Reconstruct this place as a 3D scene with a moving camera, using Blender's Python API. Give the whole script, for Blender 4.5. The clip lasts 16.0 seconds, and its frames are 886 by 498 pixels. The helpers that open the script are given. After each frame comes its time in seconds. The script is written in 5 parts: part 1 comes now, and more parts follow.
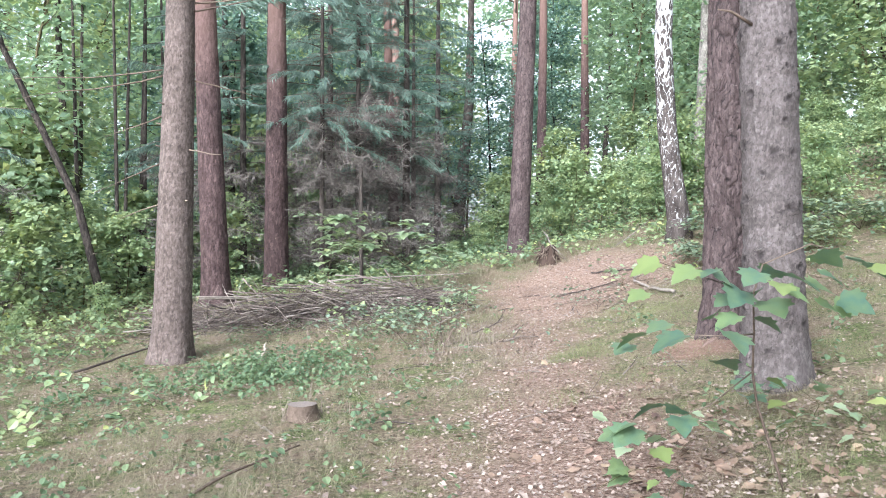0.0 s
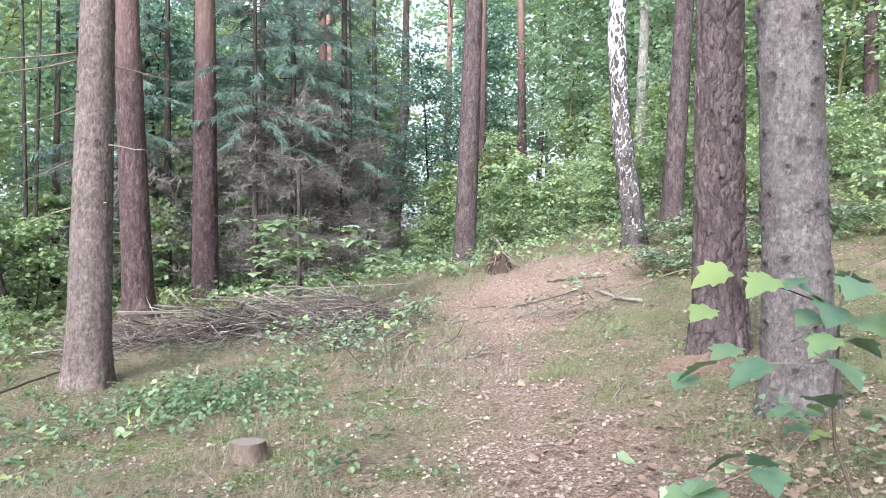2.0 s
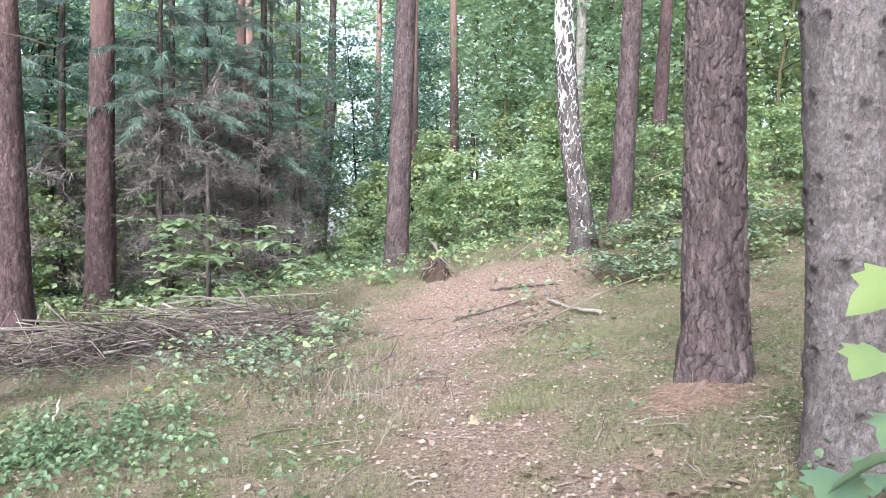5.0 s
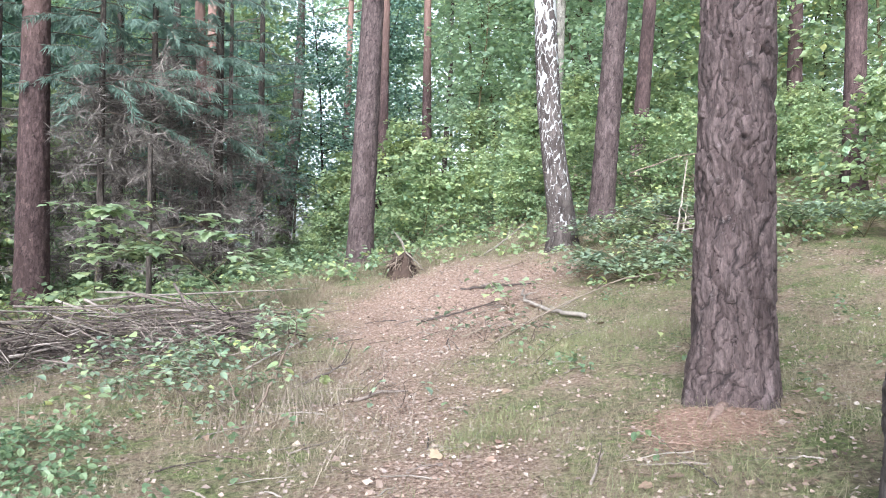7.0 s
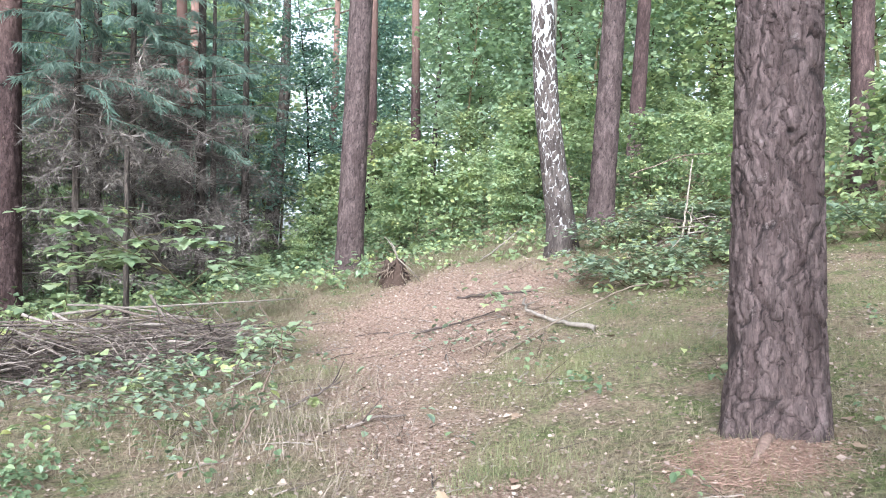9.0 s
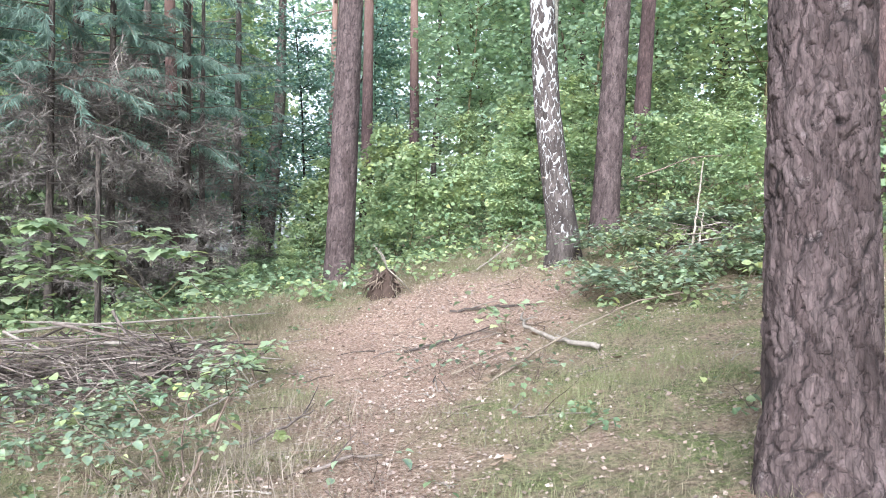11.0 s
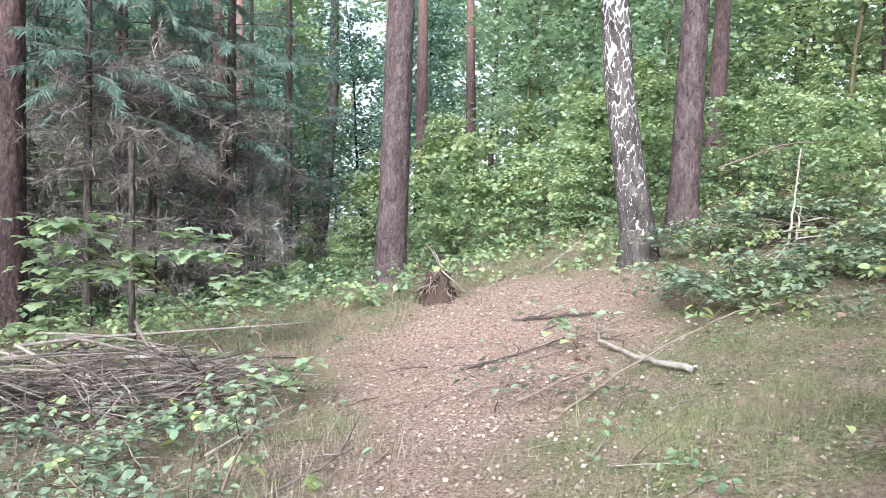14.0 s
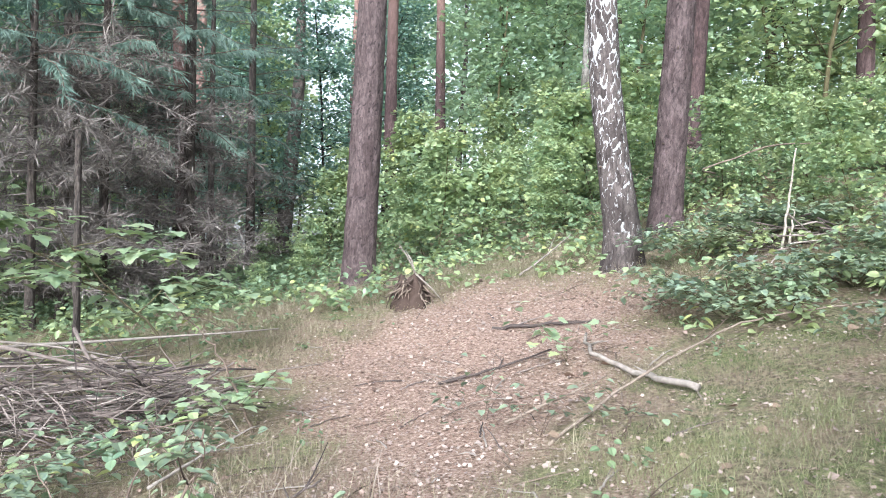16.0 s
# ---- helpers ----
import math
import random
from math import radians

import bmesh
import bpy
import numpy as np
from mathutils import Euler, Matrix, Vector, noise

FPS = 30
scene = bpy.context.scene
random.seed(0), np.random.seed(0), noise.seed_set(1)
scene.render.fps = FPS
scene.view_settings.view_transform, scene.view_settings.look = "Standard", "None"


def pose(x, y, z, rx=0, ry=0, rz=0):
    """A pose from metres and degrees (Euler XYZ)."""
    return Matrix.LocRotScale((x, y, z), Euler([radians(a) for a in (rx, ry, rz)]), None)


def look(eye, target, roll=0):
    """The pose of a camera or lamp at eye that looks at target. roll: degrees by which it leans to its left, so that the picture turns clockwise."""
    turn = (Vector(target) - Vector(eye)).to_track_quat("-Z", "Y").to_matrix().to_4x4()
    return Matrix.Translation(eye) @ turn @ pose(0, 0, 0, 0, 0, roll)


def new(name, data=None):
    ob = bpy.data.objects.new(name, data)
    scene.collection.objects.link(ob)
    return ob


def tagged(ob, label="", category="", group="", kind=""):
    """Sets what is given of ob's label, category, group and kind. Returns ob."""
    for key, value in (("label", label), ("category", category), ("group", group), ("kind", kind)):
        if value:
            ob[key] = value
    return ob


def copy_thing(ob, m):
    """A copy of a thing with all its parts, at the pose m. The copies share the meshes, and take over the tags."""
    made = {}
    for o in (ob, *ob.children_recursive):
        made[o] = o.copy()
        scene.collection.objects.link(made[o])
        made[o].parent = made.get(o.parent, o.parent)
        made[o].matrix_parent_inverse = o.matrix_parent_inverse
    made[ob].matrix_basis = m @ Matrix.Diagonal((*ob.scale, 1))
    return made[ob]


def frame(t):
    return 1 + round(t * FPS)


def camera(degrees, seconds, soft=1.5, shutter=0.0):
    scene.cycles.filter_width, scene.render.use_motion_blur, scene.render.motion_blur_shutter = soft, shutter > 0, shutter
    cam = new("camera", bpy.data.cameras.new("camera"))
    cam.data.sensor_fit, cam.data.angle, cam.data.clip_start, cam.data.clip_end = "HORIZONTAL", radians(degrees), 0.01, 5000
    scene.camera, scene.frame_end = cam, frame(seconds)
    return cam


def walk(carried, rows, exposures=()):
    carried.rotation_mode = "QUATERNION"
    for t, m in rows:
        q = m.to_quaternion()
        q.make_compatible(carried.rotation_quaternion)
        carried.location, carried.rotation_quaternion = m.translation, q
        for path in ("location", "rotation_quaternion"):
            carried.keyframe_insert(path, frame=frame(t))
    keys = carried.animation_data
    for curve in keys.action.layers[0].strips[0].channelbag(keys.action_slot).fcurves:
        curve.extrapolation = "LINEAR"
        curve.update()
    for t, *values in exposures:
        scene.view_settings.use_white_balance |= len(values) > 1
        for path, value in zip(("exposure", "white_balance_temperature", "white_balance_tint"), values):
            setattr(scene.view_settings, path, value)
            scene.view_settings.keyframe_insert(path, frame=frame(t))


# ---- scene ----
cam = camera(57.39, 16.0, soft=1.0)
PATH = [
    (0, pose(0.000, 0.000, 1.500, 89.00, 0.00, 0.00) @ pose(0, 0, 0, 0, 0, -0.20)),
    (0.5, pose(-0.040, 0.265, 1.483, 89.09, 0.00, -0.26) @ pose(0, 0, 0, 0, 0, -0.86)),
    (1, pose(-0.089, 0.477, 1.476, 88.95, 0.00, -1.04) @ pose(0, 0, 0, 0, 0, -0.69)),
    (1.5, pose(-0.237, 0.728, 1.467, 89.22, 0.00, -3.35) @ pose(0, 0, 0, 0, 0, -0.20)),
    (2, pose(-0.308, 0.950, 1.473, 89.59, 0.00, -5.11) @ pose(0, 0, 0, 0, 0, -0.38)),
    (2.5, pose(-0.288, 1.228, 1.459, 90.30, 0.00, -5.79) @ pose(0, 0, 0, 0, 0, -1.07)),
    (3, pose(-0.278, 1.459, 1.453, 90.27, 0.00, -7.28) @ pose(0, 0, 0, 0, 0, -0.92)),
    (3.5, pose(-0.338, 1.716, 1.448, 90.36, 0.00, -8.44) @ pose(0, 0, 0, 0, 0, -0.49)),
    (4, pose(-0.359, 1.927, 1.449, 90.21, 0.00, -9.14) @ pose(0, 0, 0, 0, 0, -0.34)),
    (4.5, pose(-0.295, 2.164, 1.445, 90.05, 0.00, -9.63) @ pose(0, 0, 0, 0, 0, -0.37)),
    (7, pose(0.090, 3.573, 1.375, 89.91, 0.00, -12.14) @ pose(0, 0, 0, 0, 0, 0.53)),
    (7.5, pose(0.118, 3.680, 1.373, 89.71, 0.00, -11.85) @ pose(0, 0, 0, 0, 0, 0.23)),
    (8, pose(0.112, 3.830, 1.384, 89.79, 0.00, -12.08) @ pose(0, 0, 0, 0, 0, 0.32)),
    (8.5, pose(0.096, 3.993, 1.411, 89.75, 0.00, -12.65) @ pose(0, 0, 0, 0, 0, 0.27)),
    (9, pose(0.124, 4.155, 1.419, 90.11, 0.00, -13.01) @ pose(0, 0, 0, 0, 0, 0.15)),
    (9.5, pose(0.198, 4.331, 1.454, 90.23, 0.00, -12.91) @ pose(0, 0, 0, 0, 0, 0.01)),
    (12, pose(0.487, 5.228, 1.493, 90.58, 0.00, -12.51) @ pose(0, 0, 0, 0, 0, 0.16)),
    (12.5, pose(0.494, 5.433, 1.519, 90.38, 0.00, -11.72) @ pose(0, 0, 0, 0, 0, 0.40)),
    (13, pose(0.495, 5.565, 1.530, 90.08, 0.00, -10.94) @ pose(0, 0, 0, 0, 0, 0.41)),
    (13.5, pose(0.537, 5.714, 1.536, 90.03, 0.00, -9.90) @ pose(0, 0, 0, 0, 0, 0.22)),
    (14, pose(0.593, 5.827, 1.559, 89.98, 0.00, -8.78) @ pose(0, 0, 0, 0, 0, -0.12)),
    (14.5, pose(0.591, 5.963, 1.553, 89.98, 0.00, -9.15) @ pose(0, 0, 0, 0, 0, -0.21)),
    (15, pose(0.529, 6.158, 1.570, 90.13, 0.00, -10.44) @ pose(0, 0, 0, 0, 0, 0.12)),
    (15.5, pose(0.510, 6.293, 1.576, 90.07, 0.00, -11.03) @ pose(0, 0, 0, 0, 0, 0.56)),
    (16, pose(0.588, 6.466, 1.572, 90.01, 0.00, -11.31) @ pose(0, 0, 0, 0, 0, 0.50)),
]
walk(cam, PATH, [(0, 1.66, 5640, 8), (16, 1.66, 5640, 8)])

# ---- light ----
world = bpy.data.worlds.new("sky")
scene.world = world
world.use_nodes = True
wn = world.node_tree
sky = wn.nodes.new("ShaderNodeTexSky")
sky.sky_type, sky.sun_disc = "NISHITA", False
sky.sun_elevation, sky.sun_rotation = radians(29), radians(205)
sky.dust_density, sky.air_density, sky.ozone_density = 3.0, 1.0, 1.0
veil = wn.nodes.new("ShaderNodeHueSaturation")
veil.inputs["Saturation"].default_value = 0.25
wn.links.new(sky.outputs[0], veil.inputs["Color"])
wn.links.new(veil.outputs[0], wn.nodes["Background"].inputs["Color"])
wn.nodes["Background"].inputs["Strength"].default_value = 0.15
sun = new("sun", bpy.data.lights.new("sun", "SUN"))
sun.data.energy, sun.data.angle, sun.data.color = 3.0, radians(35), (1.0, 0.97, 0.93)
sun.matrix_world = look((-14, -22, 23.3), (4, 16, 0))

# ---- materials ----


def material(name):
    m = bpy.data.materials.new(name)
    m.use_nodes = True
    t = m.node_tree
    return m, t.nodes, t.links, t.nodes["Principled BSDF"]


def ramp(nodes, links, source, stops):
    r = nodes.new("ShaderNodeValToRGB")
    e = r.color_ramp.elements
    while len(e) < len(stops):
        e.new(0.5)
    for el, (p, c) in zip(e, stops):
        el.position, el.color = p, (*c, 1)
    links.new(source, r.inputs[0])
    return r.outputs[0]


def noise_node(nodes, links, scale, detail=4, coords=None, rough=0.6):
    n = nodes.new("ShaderNodeTexNoise")
    n.inputs["Scale"].default_value, n.inputs["Detail"].default_value = scale, detail
    n.inputs["Roughness"].default_value = rough
    if coords:
        links.new(coords, n.inputs["Vector"])
    return n.outputs["Fac"]


def mix(nodes, links, fac, a, b, how="MIX"):
    n = nodes.new("ShaderNodeMix")
    n.data_type, n.blend_type = "RGBA", how
    for value, slot in ((fac, 0), (a, 6), (b, 7)):
        if hasattr(value, "is_linked"):
            links.new(value, n.inputs[slot])
        else:
            n.inputs[slot].default_value = value if slot == 0 else (*value, 1)
    return n.outputs[2]


def object_coords(nodes, links, stretch=(1, 1, 1)):
    c = nodes.new("ShaderNodeTexCoord")
    m = nodes.new("ShaderNodeMapping")
    m.inputs["Scale"].default_value = stretch
    links.new(c.outputs["Object"], m.inputs["Vector"])
    return m.outputs[0]


def bump(nodes, links, bsdf, height, strength, distance):
    b = nodes.new("ShaderNodeBump")
    b.inputs["Strength"].default_value, b.inputs["Distance"].default_value = strength, distance
    links.new(height, b.inputs["Height"])
    links.new(b.outputs[0], bsdf.inputs["Normal"])


def leaf_material(name, stops, glow=0.45, rough=0.5, by_object=False):
    """A leaf: colours vary from leaf to leaf, and light shines through."""
    m, n, l, b = material(name)
    info = n.new("ShaderNodeObjectInfo" if by_object else "ShaderNodeNewGeometry")
    col = ramp(n, l, info.outputs["Random" if by_object else "Random Per Island"], stops)
    big = noise_node(n, l, 1.3, 2, object_coords(n, l))
    col = mix(n, l, ramp(n, l, big, [(0.3, (0, 0, 0)), (0.7, (0.55, 0.55, 0.55))]), col, stops[-1][1])
    fine = noise_node(n, l, 60, 3, object_coords(n, l))
    col = mix(n, l, 0.35, col, ramp(n, l, fine, [(0.3, (0.55, 0.55, 0.5)), (0.7, (1, 1, 1))]), "MULTIPLY")
    l.new(col, b.inputs["Base Color"])
    b.inputs["Roughness"].default_value = rough
    b.inputs["Specular IOR Level"].default_value = 0.5
    thin = n.new("ShaderNodeBsdfTranslucent")
    l.new(mix(n, l, 1.0, col, (0.97, 1.0, 0.85), "MULTIPLY"), thin.inputs["Color"])
    both = n.new("ShaderNodeMixShader")
    both.inputs[0].default_value = glow
    l.new(b.outputs[0], both.inputs[1])
    l.new(thin.outputs[0], both.inputs[2])
    l.new(both.outputs[0], n["Material Output"].inputs["Surface"])
    return m


def bark_material(name, crack, mid, high, lichen=None, lichen_amount=0.3, red_top=None, flake=26, tall=0.4, white=None, streaky=0.8, rims=0.6):
    """Bark: the plate attribute runs from fissure to plate, tone differs from plate to plate."""
    m, n, l, b = material(name)
    a = n.new("ShaderNodeAttribute")
    a.attribute_name = "plate"
    tone = n.new("ShaderNodeAttribute")
    tone.attribute_name = "tone"
    co = object_coords(n, l, (1, 1, 0.35))
    col = ramp(n, l, tone.outputs["Fac"], [(0.1, mid), (0.9, high)])
    grain = noise_node(n, l, 55, 6, co, 0.7)
    col = mix(n, l, 0.8, col, ramp(n, l, grain, [(0.25, (0.45, 0.43, 0.42)), (0.75, (1.25, 1.22, 1.2))]), "MULTIPLY")
    bend = n.new("ShaderNodeTexNoise")
    bend.inputs["Scale"].default_value, bend.inputs["Detail"].default_value = 14, 4
    l.new(object_coords(n, l, (1, 1, tall)), bend.inputs["Vector"])
    shift = n.new("ShaderNodeMix")
    shift.data_type = "VECTOR"
    shift.inputs[0].default_value = 0.07
    l.new(object_coords(n, l, (1, 1, tall)), shift.inputs[4])
    l.new(bend.outputs["Color"], shift.inputs[5])
    chips = n.new("ShaderNodeTexVoronoi")
    chips.feature = "DISTANCE_TO_EDGE"
    chips.inputs["Scale"].default_value = flake
    l.new(shift.outputs[1], chips.inputs["Vector"])
    rim = ramp(n, l, chips.outputs["Distance"], [(0.0, (0, 0, 0)), (0.07, (1, 1, 1))])
    tint = n.new("ShaderNodeTexVoronoi")
    tint.inputs["Scale"].default_value = flake
    l.new(shift.outputs[1], tint.inputs["Vector"])
    bw = n.new("ShaderNodeRGBToBW")
    l.new(tint.outputs["Color"], bw.inputs[0])
    col = mix(n, l, 0.7, col, ramp(n, l, bw.outputs[0], [(0.2, (0.72, 0.7, 0.7)), (0.8, (1.25, 1.24, 1.24))]), "MULTIPLY")
    col = mix(n, l, rims, col, ramp(n, l, chips.outputs["Distance"], [(0.0, (0.4, 0.38, 0.37)), (0.045, (1, 1, 1))]), "MULTIPLY")
    streak = noise_node(n, l, 34, 5, object_coords(n, l, (1, 1, 0.16)), 0.7)
    col = mix(n, l, streaky, col, ramp(n, l, streak, [(0.3, (0.4, 0.38, 0.37)), (0.5, (1, 1, 1)), (0.75, (1.3, 1.28, 1.27))]), "MULTIPLY")
    high_low = n.new("ShaderNodeMath")
    high_low.operation = "MULTIPLY_ADD"
    l.new(streak, high_low.inputs[0])
    high_low.inputs[1].default_value = 0.7
    step = n.new("ShaderNodeMath")
    step.operation = "MULTIPLY_ADD"
    l.new(rim, step.inputs[0])
    step.inputs[1].default_value = rims
    l.new(bw.outputs[0], step.inputs[2])
    l.new(step.outputs[0], high_low.inputs[2])
    stain = noise_node(n, l, 2.2, 4, object_coords(n, l))
    col = mix(n, l, 0.6, col, ramp(n, l, stain, [(0.3, (0.65, 0.62, 0.6)), (0.7, (1.15, 1.12, 1.12))]), "MULTIPLY")
    col = mix(n, l, ramp(n, l, a.outputs["Fac"], [(0.0, (0.85, 0.85, 0.85)), (0.28, (0, 0, 0))] if white is None else [(0.04, (1, 1, 1)), (0.36, (0, 0, 0))]), col, crack)
    if red_top:
        sep = n.new("ShaderNodeSeparateXYZ")
        l.new(object_coords(n, l), sep.inputs[0])
        lift = n.new("ShaderNodeMapRange")
        lift.inputs["From Min"].default_value, lift.inputs["From Max"].default_value = 3.8, 8.0
        l.new(sep.outputs["Z"], lift.inputs["Value"])
        col = mix(n, l, lift.outputs[0], col, red_top)
    if lichen:
        spot = noise_node(n, l, 9, 7, object_coords(n, l), 0.75)
        lo = 0.62 - lichen_amount * 0.2
        col = mix(n, l, ramp(n, l, spot, [(lo, (0, 0, 0)), (lo + 0.12, (0.75, 0.75, 0.75))]), col, lichen)
    l.new(col, b.inputs["Base Color"])
    b.inputs["Roughness"].default_value = 0.9
    b.inputs["Specular IOR Level"].default_value = 0.2
    bump(n, l, b, high_low.outputs[0], 0.8, 0.012)
    return m


def wood_material(name, stops, scale=30):
    m, n, l, b = material(name)
    info = n.new("ShaderNodeObjectInfo")
    isl = n.new("ShaderNodeNewGeometry")
    add = n.new("ShaderNodeMath")
    add.operation = "FRACT"
    sumn = n.new("ShaderNodeMath")
    l.new(info.outputs["Random"], sumn.inputs[0])
    l.new(isl.outputs["Random Per Island"], sumn.inputs[1])
    l.new(sumn.outputs[0], add.inputs[0])
    col = ramp(n, l, add.outputs[0], stops)
    g = noise_node(n, l, scale, 5, object_coords(n, l), 0.7)
    col = mix(n, l, 0.8, col, ramp(n, l, g, [(0.25, (0.4, 0.38, 0.36)), (0.75, (1.2, 1.2, 1.2))]), "MULTIPLY")
    l.new(col, b.inputs["Base Color"])
    b.inputs["Roughness"].default_value = 0.85
    b.inputs["Specular IOR Level"].default_value = 0.25
    bump(n, l, b, g, 0.6, 0.01)
    return m


def ground_material():
    m, n, l, b = material("forest_floor")
    co = object_coords(n, l)
    fine = noise_node(n, l, 38, 8, co, 0.75)
    litter = ramp(n, l, fine, [(0.34, (0.045, 0.028, 0.022)), (0.45, (0.19, 0.124, 0.094)), (0.56, (0.335, 0.24, 0.19)), (0.68, (0.52, 0.42, 0.35))])
    mid = noise_node(n, l, 24, 8, co, 0.75)
    dry = ramp(n, l, mid, [(0.34, (0.055, 0.04, 0.028)), (0.5, (0.17, 0.132, 0.09)), (0.66, (0.33, 0.272, 0.19))])
    green = ramp(n, l, mid, [(0.34, (0.035, 0.042, 0.02)), (0.53, (0.12, 0.14, 0.055)), (0.68, (0.25, 0.27, 0.11))])
    cover = n.new("ShaderNodeAttribute")
    cover.attribute_name = "cover"
    patch = noise_node(n, l, 1.6, 5, co, 0.65)
    tuft = n.new("ShaderNodeMath")
    tuft.operation = "MULTIPLY"
    l.new(cover.outputs["Fac"], tuft.inputs[0])
    l.new(ramp(n, l, patch, [(0.33, (0.15, 0.15, 0.15)), (0.52, (1, 1, 1))]), tuft.inputs[1])
    patch2 = noise_node(n, l, 2.7, 5, co, 0.65)
    turf = mix(n, l, ramp(n, l, patch2, [(0.42, (0, 0, 0)), (0.6, (1, 1, 1))]), dry, green)
    col = mix(n, l, tuft.outputs[0], litter, turf)
    l.new(col, b.inputs["Base Color"])
    b.inputs["Roughness"].default_value = 0.95
    b.inputs["Specular IOR Level"].default_value = 0.15
    bump(n, l, b, fine, 0.9, 0.03)
    return m


GROUND = ground_material()
PINE_BARK = bark_material("pine_bark", (0.013, 0.01, 0.01), (0.078, 0.058, 0.057), (0.122, 0.095, 0.094), (0.25, 0.21, 0.205), 0.0, None, 46, 0.35, None, 0.85, 0.3)
RED_BARK = bark_material("red_pine_bark", (0.024, 0.016, 0.016), (0.072, 0.048, 0.047), (0.115, 0.08, 0.079), None, 0.1, (0.22, 0.135, 0.112))
SPRUCE_BARK = bark_material("spruce_bark", (0.028, 0.023, 0.022), (0.112, 0.097, 0.095), (0.165, 0.147, 0.143), (0.22, 0.215, 0.205), 0.0, None, 60, 0.75, None, 0.25, 0.3)
BROWN_SPRUCE = bark_material("brown_spruce_bark", (0.04, 0.03, 0.027), (0.12, 0.096, 0.087), (0.185, 0.152, 0.138), None, 0, None, 48, 0.6, None, 0.5, 0.35)
BIRCH_BARK = bark_material("birch_bark", (0.42, 0.415, 0.41), (0.07, 0.059, 0.055), (0.13, 0.113, 0.106), white=True)
GREY_BARK = bark_material("beech_bark", (0.17, 0.16, 0.14), (0.25, 0.235, 0.21), (0.36, 0.34, 0.31), (0.3, 0.33, 0.24), 0.3)
# bark of the background trunks, darkened in colour for the shade they stand in
SHADED_BARK = bark_material("shaded_bark", (0.022, 0.02, 0.018), (0.055, 0.047, 0.042), (0.11, 0.095, 0.083))
TWIG = wood_material("twig_bark", [(0.0, (0.07, 0.05, 0.04)), (0.5, (0.15, 0.11, 0.085)), (1.0, (0.24, 0.19, 0.15))])
STEM = wood_material("green_stem", [(0.0, (0.06, 0.05, 0.03)), (1.0, (0.14, 0.12, 0.06))])
BRUSH = wood_material("weathered_branch", [(0.0, (0.045, 0.035, 0.032)), (0.5, (0.12, 0.094, 0.083)), (0.85, (0.24, 0.195, 0.172)), (1.0, (0.42, 0.36, 0.32))])
DEAD = wood_material("dead_spruce_twig", [(0.0, (0.1, 0.085, 0.076)), (0.6, (0.19, 0.165, 0.15)), (1.0, (0.29, 0.255, 0.23))])
PALE = wood_material("pale_log", [(0.0, (0.2, 0.17, 0.145)), (1.0, (0.31, 0.27, 0.235))], 18)
PALE_WOOD = wood_material("pale_barkless_wood", [(0.0, (0.34, 0.29, 0.24)), (1.0, (0.44, 0.39, 0.32))], 45)
MAPLE = leaf_material("maple_leaf", [(0.0, (0.06, 0.125, 0.1)), (0.5, (0.105, 0.18, 0.125)), (0.85, (0.15, 0.22, 0.11)), (1.0, (0.22, 0.26, 0.08))], 0.3, 0.42, True)
SHRUB = leaf_material("shrub_leaf", [(0.0, (0.16, 0.25, 0.17)), (0.5, (0.24, 0.34, 0.21)), (0.9, (0.33, 0.42, 0.22)), (1.0, (0.5, 0.51, 0.2))], 0.4, 0.45)
# lightened and blued to put distant haze and sky reflection into the leaf colour
HAZY_CANOPY = leaf_material("hazy_canopy_leaf", [(0.0, (0.2, 0.3, 0.235)), (0.5, (0.29, 0.41, 0.3)), (0.95, (0.39, 0.5, 0.34)), (1.0, (0.46, 0.53, 0.28))], 0.58)
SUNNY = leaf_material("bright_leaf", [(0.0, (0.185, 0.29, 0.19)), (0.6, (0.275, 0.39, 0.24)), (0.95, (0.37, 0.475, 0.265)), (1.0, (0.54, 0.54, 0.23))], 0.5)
# darker copy of the canopy leaf, with the shade under conifers in its colour
SHADED_LEAF = leaf_material("shaded_leaf", [(0.0, (0.09, 0.17, 0.15)), (0.6, (0.15, 0.24, 0.2)), (1.0, (0.21, 0.31, 0.23))], 0.4)
NEEDLE = leaf_material("spruce_needle", [(0.0, (0.075, 0.13, 0.115)), (0.6, (0.13, 0.195, 0.16)), (1.0, (0.2, 0.27, 0.21))], 0.25)
# lighter maple tones: light and sky sheen on the leaves are in the colour
LIT_MAPLE_TONES = [(0.0, (0.19, 0.28, 0.19)), (0.5, (0.34, 0.44, 0.31)), (0.88, (0.48, 0.56, 0.4)), (1.0, (0.46, 0.5, 0.2))]
LIT_MAPLE = leaf_material("lit_maple_leaf", LIT_MAPLE_TONES, 0.45, 0.42, True)
LITTER = leaf_material("fallen_leaf", [(0.0, (0.1, 0.06, 0.05)), (0.35, (0.205, 0.129, 0.1)), (0.75, (0.305, 0.21, 0.165)), (0.94, (0.41, 0.315, 0.255)), (1.0, (0.53, 0.45, 0.4))], 0.1, 0.7)
MAPLE_LITTER = leaf_material("fallen_maple_leaf", [(0.0, (0.09, 0.05, 0.04)), (0.5, (0.19, 0.11, 0.085)), (0.9, (0.28, 0.18, 0.14)), (1.0, (0.4, 0.3, 0.2))], 0.1, 0.7)
PINE_LITTER = leaf_material("fallen_needles", [(0.0, (0.12, 0.066, 0.05)), (0.5, (0.225, 0.132, 0.1)), (1.0, (0.33, 0.22, 0.175))], 0.1, 0.7)
